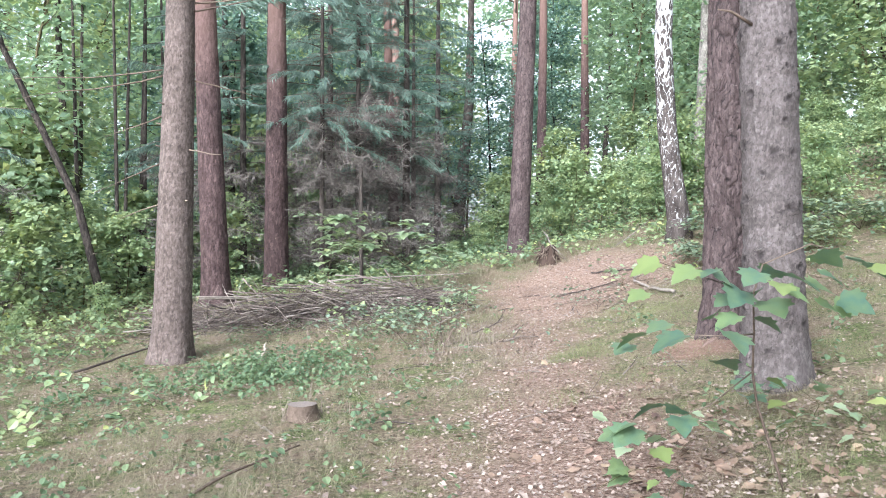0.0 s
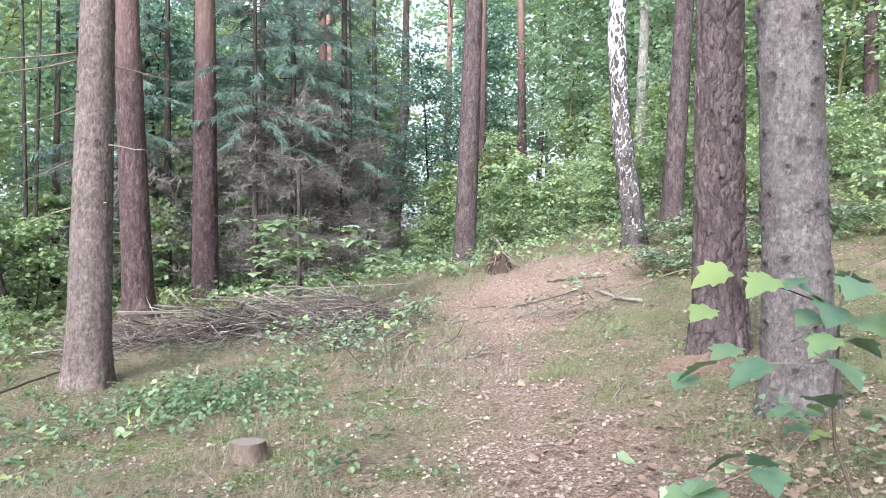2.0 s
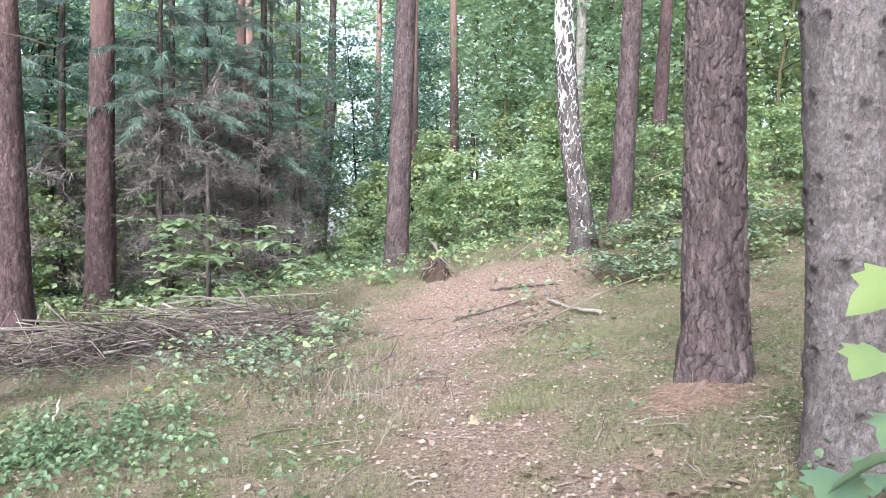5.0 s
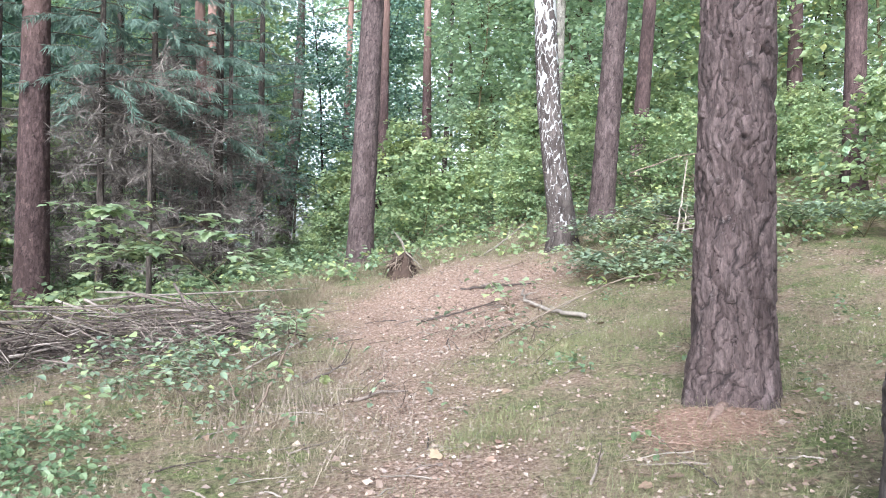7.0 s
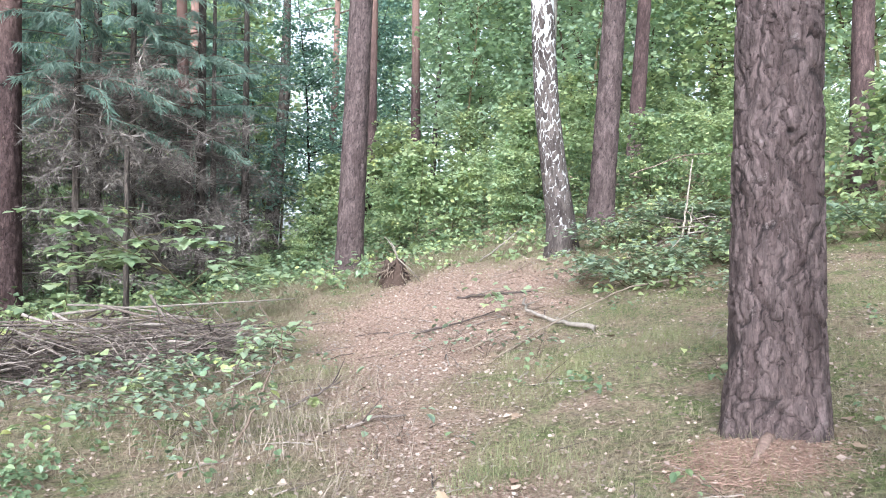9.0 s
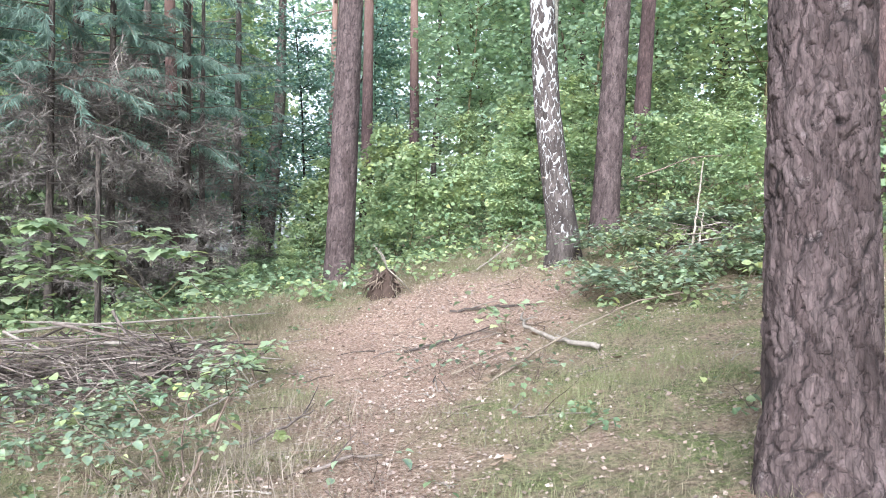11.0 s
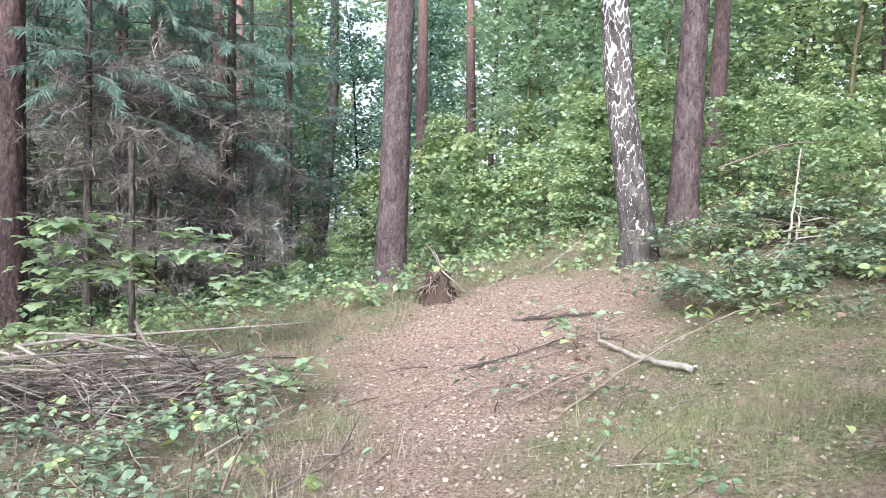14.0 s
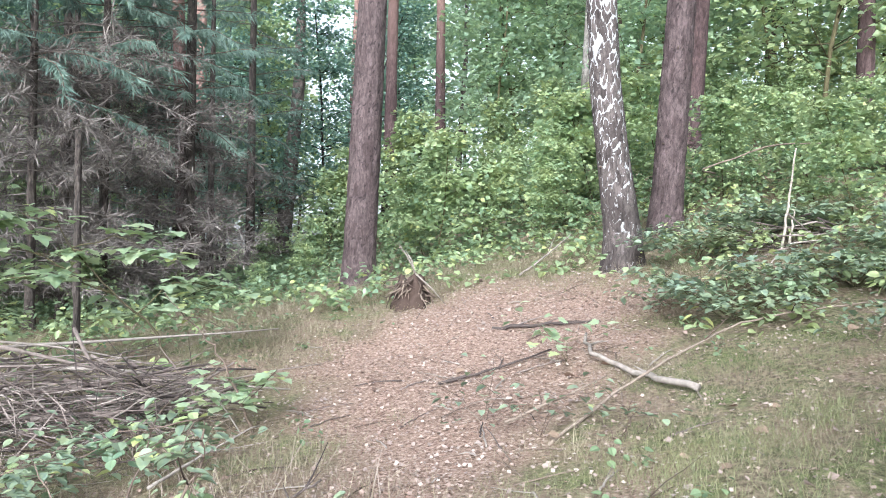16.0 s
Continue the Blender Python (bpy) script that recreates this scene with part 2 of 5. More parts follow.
DRY_GRASS = leaf_material("dry_grass", [(0.0, (0.13, 0.102, 0.068)), (0.5, (0.24, 0.198, 0.132)), (1.0, (0.4, 0.345, 0.245))], 0.3, 0.7)
STALK = leaf_material("dead_stalk", [(0.0, (0.1, 0.072, 0.058)), (0.5, (0.19, 0.145, 0.118)), (1.0, (0.31, 0.25, 0.205))], 0.1, 0.8)
HERB = leaf_material("herb_leaf", [(0.0, (0.08, 0.135, 0.078)), (0.5, (0.13, 0.195, 0.11)), (1.0, (0.215, 0.275, 0.14))], 0.35, 0.5)
GREEN_GRASS = leaf_material("green_grass", [(0.0, (0.095, 0.12, 0.058)), (0.5, (0.175, 0.2, 0.092)), (1.0, (0.33, 0.325, 0.165))], 0.35, 0.6)

# ---- mesh helpers ----


def tri_mesh(name, V, F, mat, smooth=True, attrs=None):
    """A triangle or quad mesh from arrays of vertices and faces."""
    V, F = np.asarray(V, np.float32), np.asarray(F, np.int32)
    me = bpy.data.meshes.new(name)
    k = F.shape[1]
    me.vertices.add(len(V))
    me.vertices.foreach_set("co", V.ravel())
    me.loops.add(F.size)
    me.loops.foreach_set("vertex_index", F.ravel())
    me.polygons.add(len(F))
    me.polygons.foreach_set("loop_start", np.arange(len(F), dtype=np.int32) * k)
    me.polygons.foreach_set("use_smooth", np.full(len(F), smooth))
    for key, values in (attrs or {}).items():
        me.attributes.new(key, "FLOAT", "POINT").data.foreach_set("value", np.asarray(values, np.float32))
    me.materials.append(mat)
    me.update(calc_edges=True)
    me.validate()
    return me


def part(name, me, parent, label=""):
    """Links a mesh as one object under a thing or a part."""
    ob = new(name, me)
    ob.parent = parent
    return tagged(ob, label)


def thing(name, label, category, at=(0, 0, 0), group="", kind="", turn=0.0):
    ob = new(name)
    ob.matrix_basis = pose(*at, 0, 0, turn)
    return tagged(ob, label, category, group, kind)


def join(pieces):
    """Joins (V, F) pairs into one pair."""
    out_v, out_f, off = [], [], 0
    for V, F in pieces:
        out_v.append(V)
        out_f.append(np.asarray(F) + off)
        off += len(V)
    return np.concatenate(out_v), np.concatenate(out_f)


def tube(points, radii, seg=6):
    """A closed tapered tube of triangles along a line of points."""
    P, R = np.asarray(points, float), np.asarray(radii, float)
    n = len(P)
    d = np.gradient(P, axis=0)
    d /= np.linalg.norm(d, axis=1, keepdims=True) + 1e-9
    ref = np.array([0.0, 0, 1]) if abs(d[:, 2]).mean() < 0.8 else np.array([1.0, 0, 0])
    a = np.cross(d, ref)
    a /= np.linalg.norm(a, axis=1, keepdims=True) + 1e-9
    b = np.cross(d, a)
    th = np.arange(seg) / seg * 2 * np.pi
    V = (P[:, None] + R[:, None, None] * (np.cos(th)[None, :, None] * a[:, None] + np.sin(th)[None, :, None] * b[:, None])).reshape(-1, 3)
    i, j = np.meshgrid(np.arange(n - 1), np.arange(seg), indexing="ij")
    q = np.stack([i * seg + j, i * seg + (j + 1) % seg, (i + 1) * seg + (j + 1) % seg, (i + 1) * seg + j], -1).reshape(-1, 4)
    F = np.concatenate([q[:, [0, 2, 1]], q[:, [0, 3, 2]]])
    caps = [[0, k, k + 1] for k in range(1, seg - 1)] + [[(n - 1) * seg, (n - 1) * seg + k + 1, (n - 1) * seg + k] for k in range(1, seg - 1)]
    return V, np.concatenate([F, np.array(caps)])


def crooked(start, way, length, n, bend, rng, sag=0.0):
    """A crooked line of n points."""
    P, p, w = [np.array(start, float)], np.array(start, float), np.array(way, float)
    w /= np.linalg.norm(w)
    for _ in range(n - 1):
        w = w + rng.normal(0, bend, 3) + np.array([0, 0, -sag])
        w /= np.linalg.norm(w)
        p = p + w * length / (n - 1)
        P.append(p)
    return np.array(P)


RHOMB = (np.array([(0, 0, 0), (-0.46, 0.45, 0.08), (0, 1, -0.06), (0.46, 0.45, 0.08)]), np.array([(0, 2, 1), (0, 3, 2)]))
OVAL = (np.array([(0, 0, 0), (-0.27, 0.08, 0.05), (-0.42, 0.34, 0.08), (-0.36, 0.66, 0.05), (0, 1, -0.1), (0.36, 0.66, 0.05), (0.42, 0.34, 0.08), (0.27, 0.08, 0.05)]), np.array([(0, 2, 1), (0, 3, 2), (0, 4, 3), (0, 5, 4), (0, 6, 5), (0, 7, 6)]))
LOBES = [(0.0, 0.0), (-0.16, -0.05), (-0.37, 0.0), (-0.35, 0.15), (-0.58, 0.36), (-0.46, 0.43), (-0.5, 0.62), (-0.29, 0.62), (-0.21, 0.8), (0.0, 1.0)]
LOBES += [(-x, y) for x, y in reversed(LOBES[1:-1])]
MAPLE_LEAF = (np.array([(0, 0.36, 0.0)] + [(x, y, 0.12 * abs(x) - 0.12 * y * y) for x, y in LOBES]), np.array([(0, 1 + (k + 1) % len(LOBES), 1 + k) for k in range(len(LOBES))]))
BLADE = (np.array([(-0.008, 0, 0), (0.008, 0, 0), (0.006, 0.6, 0.0), (0, 1, -0.14)]), np.array([(0, 1, 2), (0, 2, 3)]))


FINE_BLADE = (np.array([(-0.011, 0, 0), (0.011, 0, 0), (0, 1, -0.1)]), np.array([(0, 1, 2)]))


def leaf_cloud(shape, at, way, up, size):
    """Many leaves: each lies at a place, points along way, faces up and has a size."""
    base, faces = shape
    at, way, up, size = (np.asarray(v, float) for v in (at, way, up, size))
    way = way / (np.linalg.norm(way, axis=1, keepdims=True) + 1e-9)
    side = np.cross(way, up)
    side /= np.linalg.norm(side, axis=1, keepdims=True) + 1e-9
    nor = np.cross(side, way)
    V = at[:, None] + size[:, None, None] * (base[None, :, 0:1] * side[:, None] + base[None, :, 1:2] * way[:, None] + base[None, :, 2:3] * nor[:, None])
    F = faces[None] + (np.arange(len(at)) * len(base))[:, None, None]
    return V.reshape(-1, 3), F.reshape(-1, 3)


def sprays(centres, radius, per, size, rng, flat=0.16, shape=RHOMB, tilt=0.35):
    """Flat, layered sprays of leaves around the given places."""
    C = np.repeat(np.asarray(centres, float), per, axis=0)
    n = len(C)
    a, r = rng.uniform(0, 2 * np.pi, n), radius * np.sqrt(rng.uniform(0, 1, n)) * np.repeat(rng.uniform(0.6, 1.25, len(centres)), per)
    lean = np.repeat(rng.normal(0, 0.25, (len(centres), 2)), per, axis=0)
    off = np.stack([np.cos(a) * r, np.sin(a) * r, rng.normal(0, flat * radius, n) - 0.25 * r * r / radius], 1)
    off[:, 2] += (off[:, :2] * lean).sum(1)
    way = np.stack([np.cos(a) + rng.normal(0, 0.6, n), np.sin(a) + rng.normal(0, 0.6, n), rng.normal(-0.3, 0.3, n)], 1)
    up = np.stack([rng.normal(0, tilt, n), rng.normal(0, tilt, n), np.ones(n)], 1)
    return leaf_cloud(shape, C + off, way, up, size * rng.uniform(0.55, 1.2, n))


# ---- the ground ----


def soft(v, k):
    return np.log1p(np.exp(np.clip(v / k, -40, 40))) * k


def ground_z(x, y):
    """The height of the ground: it rises ahead and more steeply to the right."""
    x, y = np.asarray(x, float), np.asarray(y, float)
    r = 12 * np.tanh(soft(x - 1.2, 0.6) / 12)
    a = 14 * np.tanh(soft(y - 11, 1.5) / 14)
    z = -0.0345 + 0.0588 * 15 * np.tanh(x / 15) + 0.0165 * 25 * np.tanh(y / 25) + 0.1139 * r + 0.0655 * a + 0.0209 * r * a
    z = z + 0.27 * np.exp(-((x - 1.5) ** 2 / 5 + (y - 15.8) ** 2 / 4))
    z = z - 0.75 / (1 + np.exp(np.clip((x + 0.4) / 0.7, -30, 30))) / (1 + np.exp(np.clip((22 - y) / 1.6, -30, 30)))
    z = z + 0.07 * np.exp(-((x - 2.5) ** 2 + (y - 7.72) ** 2) / 0.09) + 0.06 * np.exp(-((x - 2.5) ** 2 + (y - 6.0) ** 2) / 0.3)
    z = z + 0.012 * np.sin(3.1 * x + 1.7 * np.sin(2.3 * y)) + 0.012 * np.sin(2.7 * y + 1.3 * np.sin(3.3 * x))
    return z


def gz(x, y):
    return float(ground_z(x, y))


def trail(x, y):
    """How much a place lies on the trodden path, from 0 to 1."""
    x, y = np.asarray(x, float), np.asarray(y, float)
    mid = np.interp(y, [0, 4, 6.5, 10, 11.2, 12.3, 13.5, 18], [0.5, 0.75, 0.9, 1.1, 1.45, 2.0, 2.4, 4.5])
    half = np.interp(y, [0, 5, 8, 10, 11.2, 12.3, 13.5, 18], [1.1, 0.8, 0.45, 0.45, 0.75, 1.3, 1.8, 0.6])
    ragged = 0.16 * np.sin(4.1 * y + 2.2 * np.sin(1.9 * x)) + 0.13 * np.sin(9.7 * x + 7.3 * y) * np.sin(6.1 * y - 3 * x) + 0.1 * np.sin(17 * x - 5 * y) * np.sin(13 * y + 4 * x)
    half = half + ragged
    ends = 1 / (1 + np.exp(np.clip((y - 15.3 - 0.3 * np.sin(3 * x)) / 0.25, -30, 30)))
    return ends / (1 + np.exp(np.clip((np.abs(x - mid) - half) / 0.18, -30, 30)))


def make_ground():
    fine_x, fine_y = np.arange(-9, 11.01, 0.12), np.arange(-3, 24.01, 0.12)
    xs = np.concatenate([-np.geomspace(900, 9.4, 40), fine_x, np.geomspace(11.4, 900, 40)])
    ys = np.concatenate([-np.geomspace(900, 3.4, 40), fine_y, np.geomspace(24.4, 900, 40)])
    X, Y = np.meshgrid(xs, ys)
    rough = np.random.default_rng(3).normal(0, 0.006, X.shape)
    V = np.stack([X, Y, ground_z(X, Y) + rough], -1).reshape(-1, 3)
    w = len(xs)
    i, j = np.meshgrid(np.arange(len(ys) - 1), np.arange(w - 1), indexing="ij")
    F = np.stack([i * w + j, i * w + j + 1, (i + 1) * w + j + 1, (i + 1) * w + j], -1).reshape(-1, 4)
    cover = (1 - trail(X, Y)).ravel()
    tagged(new("ground", tri_mesh("ground", V, F, GROUND, attrs={"cover": cover})), "forest floor of soil, leaf litter, moss and dry grass", "ground", kind="structure")


make_ground()

# ---- trunks with bark in relief ----


def cells(u, v, wide, tall, round_cells, seed):
    """Distances to the nearest and second cell edge on a jittered grid that closes round the trunk, and the nearest cell's random tone."""
    cu, cv = u / wide, v / tall
    iu, iv = np.floor(cu).astype(int), np.floor(cv).astype(int)
    f1, f2, tone = np.full(u.shape, 9.0), np.full(u.shape, 9.0), np.zeros(u.shape)
    for du in (-1, 0, 1):
        for dv in (-1, 0, 1):
            a, b = (iu + du) % round_cells, iv + dv
            h = (a * 374761393 + b * 668265263 + seed * 974634777) & 0x7FFFFFFF
            h = ((h ^ (h >> 13)) * 1274126177) & 0x7FFFFFFF
            jx, jy, tn = (h & 1023) / 1023.0, ((h >> 10) & 1023) / 1023.0, ((h >> 20) & 1023) / 1023.0
            d = np.abs(iu + du + jx - cu) ** 1.5 + np.abs(iv + dv + jy - cv) ** 1.5
            near = d < f1
            f2 = np.where(near, f1, np.minimum(f2, d))
            tone = np.where(near, tn, tone)
            f1 = np.where(near, d, f1)
    return f1, f2, tone


BARKS = {
    "pine": dict(wide=0.056, tall=0.15, depth=0.016, edge=0.15, uneven=0.012),
    "red": dict(wide=0.05, tall=0.15, depth=0.01, edge=0.18, uneven=0.006),
    "spruce": dict(wide=0.026, tall=0.034, depth=0.003, edge=0.25, uneven=0.007),
    "birch": dict(wide=0.075, tall=0.19, depth=0.012, edge=0.2, uneven=0.01),
    "smooth": dict(wide=0.09, tall=0.07, depth=0.001, edge=0.3, uneven=0.002),
    "dark": dict(wide=0.04, tall=0.1, depth=0.008, edge=0.25, uneven=0.006),
}


def trunk_mesh(kind, mat, line, radius, height, seg, step, fine_to, seed, flare=0.35, knots=()):
    """A trunk whose axis runs through line (height, x, y) with radius(h); bark plates stand out of it."""
    s = BARKS[kind]
    h = np.concatenate([np.arange(-0.25, fine_to, step), np.linspace(fine_to, height, 30)])
    th = np.arange(seg) / seg * 2 * np.pi
    H, T = np.meshgrid(h, th, indexing="ij")
    lh, lx, ly = np.array(line, float).T
    ax, ay = np.interp(h, lh, lx), np.interp(h, lh, ly)
    R = np.interp(h, [p[0] for p in radius], [p[1] for p in radius])[:, None] * np.ones_like(T)
    rng = np.random.default_rng(seed)
    ph = rng.uniform(0, 6.28, 6)
    foot = np.exp(-np.clip(H, 0, None) / 0.22)
    R = R * (1 + flare * foot * (0.55 + 0.45 * np.sin(4 * T + ph[0] + 0.5 * np.sin(2 * T + ph[1]))))
    R = R * (1 + 0.015 * np.sin(2 * T + ph[2] + 0.4 * H) + 0.012 * np.sin(3 * T + ph[3] - 0.7 * H))
    r0 = float(np.interp(1.3, [p[0] for p in radius], [p[1] for p in radius]))
    n_round = max(5, int(round(2 * np.pi * r0 / s["wide"])))
    u = T / (2 * np.pi) * n_round * s["wide"]
    warp = 0.3 * s["wide"] * (np.sin(9 * H + ph[4] + np.sin(3 * T)) + 0.6 * np.sin(17 * H + 2 * T + ph[5]) + 0.35 * np.sin(61 * H + 4 * T))
    warp_v = 0.25 * s["tall"] * (np.sin(5 * T + 4 * H + ph[1]) + 0.5 * np.sin(11 * T - 6 * H))
    f1, f2, tone = cells(u + warp, H + warp_v, s["wide"], s["tall"], n_round, seed)
    plate = np.clip((f2 - f1) / s["edge"], 0, 1)
    plate = plate * plate * (3 - 2 * plate)
    g1, g2, _ = cells(u * 1.0 + warp, H, s["wide"] / 2, s["tall"] / 3, n_round * 2, seed + 7)
    chip = np.clip((g2 - g1) / 0.2, 0, 1)
    long1, long2, _ = cells(u + 1.4 * warp, H, s["wide"] * n_round / max(4, n_round // 2), s["tall"] * 4, max(4, n_round // 2), seed + 3)
    if kind in ("pine", "red", "dark"):
        plate = plate * np.clip((long2 - long1) / 0.22, 0.0, 1)
    out = s["depth"] * (plate - 0.6) + s["uneven"] * (tone - 0.5) * plate + 0.25 * s["depth"] * chip * plate
    if kind == "birch":
        # the corky plates of the foot thin out upwards into white bark
        cork = np.clip(1.0 - H / 5.5, 0.1, 1)
        bare = np.interp(H, [0, 0.7, 1.6, 2.6, 3.6, 6, 9], [-0.03, 0.01, 0.06, 0.13, 0.26, 0.55, 0.9]) * (0.2 + 1.6 * tone)
        plate = np.clip((f2 - f1 - bare) / 0.22, 0, 1)
        out = s["depth"] * (plate - 0.5) * cork
    for kh, kt, size in knots:
        d2 = ((H - kh) / size) ** 2 + ((np.angle(np.exp(1j * (T - kt)))) * r0 / size) ** 2
        out = out + 0.024 * np.exp(-d2 * 1.6) - 0.03 * np.exp(-d2 * 9)
        tone = tone * (1 - 1.0 * np.exp(-d2 * 0.8))
        plate = plate * (1 - 1.0 * np.exp(-d2 * 1.6))
    R = R + out
    V = np.stack([ax[:, None] + R * np.cos(T), ay[:, None] + R * np.sin(T), H], -1).reshape(-1, 3)
    n = len(h)
    i, j = np.meshgrid(np.arange(n - 1), np.arange(seg), indexing="ij")
    F = np.stack([i * seg + j, i * seg + (j + 1) % seg, (i + 1) * seg + (j + 1) % seg, (i + 1) * seg + j], -1).reshape(-1, 4)
    return tri_mesh(kind + "_trunk", V, F, mat, attrs={"plate": plate.ravel(), "tone": tone.ravel()})


def needle_crown(rng, low, high, spread, n, mat=NEEDLE, droop=0.4):
    """A conifer's crown: limbs with hanging twigs of needles."""
    at, way, size, limbs = [], [], [], []
    for i in range(n):
        f = rng.uniform(0, 1)
        z, a = low + (high - low) * f, rng.uniform(0, 2 * np.pi)
        reach = spread * (1 - 0.75 * f) * rng.uniform(0.6, 1.1)
        d = np.array([math.cos(a), math.sin(a), 0.15])
        P = crooked((0, 0, z), d, reach, 5, 0.1, rng, 0.16 * droop)
        limbs.append(tube(P, np.linspace(0.013, 0.004, 5), 4))
        m = int(150 * reach / spread) + 14
        t = rng.uniform(0.2, 1, m) * 3.99
        k = t.astype(int)
        base = P[k] + (P[k + 1] - P[k]) * (t - k)[:, None]
        side = np.cross(d, (0, 0, 1))
        w = d[None] * rng.uniform(0.2, 1, (m, 1)) + side[None] * rng.uniform(-1, 1, (m, 1)) + np.array([0, 0, -1]) * rng.uniform(0.2, 1.2, (m, 1)) * droop * 1.6
        at.append(base), way.append(w), size.append(rng.uniform(0.1, 0.26, m))
    at, way, size = np.concatenate(at), np.concatenate(way), np.concatenate(size)
    shape = (np.array([(0, 0, 0), (-0.045, 0.4, 0.015), (0, 1, 0), (0.045, 0.4, 0.015), (0, 0.45, -0.045)]), np.array([(0, 2, 1), (0, 3, 2), (0, 4, 2)]))
    up = rng.normal(0, 1, at.shape) + np.array([0, 0, 0.6])
    return join(limbs), leaf_cloud(shape, at, way, up, size)


def pine_crown(rng, low, high, spread):
    limbs, centres = [], []
    for i in range(26):
        f = (i + rng.uniform(0, 1)) / 26
        z, a = low + (high - low) * f, i * 2.4
        P = crooked((0, 0, z), (math.cos(a), math.sin(a), 0.35), spread * (1 - 0.5 * f) * rng.uniform(0.6, 1.1), 5, 0.15, rng)
        limbs.append(tube(P, np.linspace(0.05, 0.012, 5), 5))
        centres += [P[3], P[4], (P[2] + P[3]) / 2]
    C = np.repeat(np.array(centres), 26, axis=0)
    off = rng.normal(0, 0.3, C.shape)
    return join(limbs), leaf_cloud(BLADE, C + off, off + np.array([0, 0, 0.2]), rng.normal(0, 1, C.shape), rng.uniform(0.25, 0.5, len(C)) * np.array(1.0))


def conifer(kind, mat, name, label, at, line, radius, seg, step, fine_to, seed, height=17.0, crown=(9.5, 17, 2.4), stubs=0, flare=0.35, knots=(), group="", crown_kind="pine", stub_from=1.0):
    x, y = at
    z = gz(x, y)
    rng = np.random.default_rng(seed)
    ob = thing(name, label, "tree", (x, y, z), group)
    part("trunk", trunk_mesh(kind, mat, line, radius, height, seg, step, fine_to, seed, flare, knots), ob)
    lh, lx, ly = np.array(line, float).T
    if crown:
        wood, green = needle_crown(rng, *crown, 90) if crown_kind == "spruce" else pine_crown(rng, *crown)
        shift = np.array([np.interp(crown[0], lh, lx), np.interp(crown[0], lh, ly), 0])
        tagged(part("limbwork", tri_mesh("limbwork", wood[0] + shift, wood[1], TWIG), ob), kind="stuff")
        if crown_kind == "birch":
            C = green[0][::4][:2400] + shift
            part("crown", tri_mesh("crown", *leaf_cloud(RHOMB, C, rng.normal(0, 1, C.shape), rng.normal(0, 1, C.shape), rng.uniform(0.05, 0.1, len(C))), SUNNY, False), ob, "light green birch leaves")
        else:
            part("crown", tri_mesh("crown", green[0] + shift, green[1], NEEDLE, False), ob, "dark green needle crown")
    for i in range(stubs):
        h, a = stub_from + i * (5.0 - stub_from) / max(1, stubs) + rng.uniform(0, 0.15), rng.uniform(0, 2 * np.pi)
        r = np.interp(h, [p[0] for p in radius], [p[1] for p in radius])
        c = np.array([np.interp(h, lh, lx), np.interp(h, lh, ly), h])
        d = np.array([math.cos(a), math.sin(a), 0.25])
        part("branch_stub", tri_mesh("branch_stub", *tube(crooked(c + d * (r - 0.02), d, rng.uniform(0.05, 0.1), 3, 0.1, rng), [0.012, 0.01, 0.006], 6), TWIG), ob, "broken dead branch stub")
    return ob



def scaled(r, top=0.8, foot=1.12):
    return [(-0.3, r * foot), (0.15, r * foot), (0.8, r * 1.03), (4.5, r * top), (17, r * 0.3)]


# the near pine with deep plated bark, a needle heap at its foot
conifer("pine", PINE_BARK, "pine_tree", "tall pine with thick reddish-grey plated bark beside the path", (2.76, 7.87), [(-0.3, 0, 0), (4, 0.03, 0.0), (17, 0.3, 0.1)],
        [(-0.3, 0.26), (0.0, 0.255), (0.4, 0.232), (1.0, 0.218), (2.2, 0.203), (3.6, 0.188), (17, 0.06)], 150, 0.0095, 4.1, 11, stubs=3, flare=0.26,
        knots=[(1.52, -1.95, 0.06), (2.05, -1.35, 0.05), (2.1, -2.3, 0.04)], group="pine trees", stub_from=2.6)
root_line = crooked((-0.16, -0.18, 0.05), (-0.8, -0.6, -0.1), 0.5, 9, 0.12, np.random.default_rng(8), 0.0)
root_line[:, 2] = [gz(2.76 + p[0], 7.87 + p[1]) - gz(2.76, 7.87) + 0.012 - 0.004 * k for k, p in enumerate(root_line)]
part("root", tri_mesh("root", *tube(root_line, [0.036, 0.031, 0.033, 0.027, 0.026, 0.021, 0.02, 0.014, 0.008], 10), wood_material("root_bark", [(0.0, (0.14, 0.092, 0.076)), (1.0, (0.21, 0.145, 0.12))], 40)), bpy.data.objects["pine_tree"], "reddish-brown root running into the needles")
# the near spruce, its trunk ringed with knots
whorls = [(0.3 + 0.2 * k + 0.05 * math.sin(5 * k + 2 * j), 2.4 * k + j * (1.05 if k % 2 else 2.1) + 0.3 * math.sin(3 * j + k), 0.078 if k % 2 else 0.05) for k in range(18) for j in range(6 if k % 2 else 3)]
conifer("spruce", SPRUCE_BARK, "spruce_tree", "grey-barked spruce ringed with dark branch knots and pale lichen", (2.42, 5.93), [(-0.3, 0.03, 0), (4, -0.07, 0.02), (17, -0.2, 0)],
        [(-0.3, 0.27), (0.0, 0.25), (0.3, 0.225), (1.0, 0.2), (2.2, 0.19), (3.6, 0.178), (17, 0.05)], 150, 0.0095, 3.9, 12, stubs=0, flare=0.2, knots=whorls, group="spruce trees",
        crown=(6.5, 17, 2.8), crown_kind="spruce")
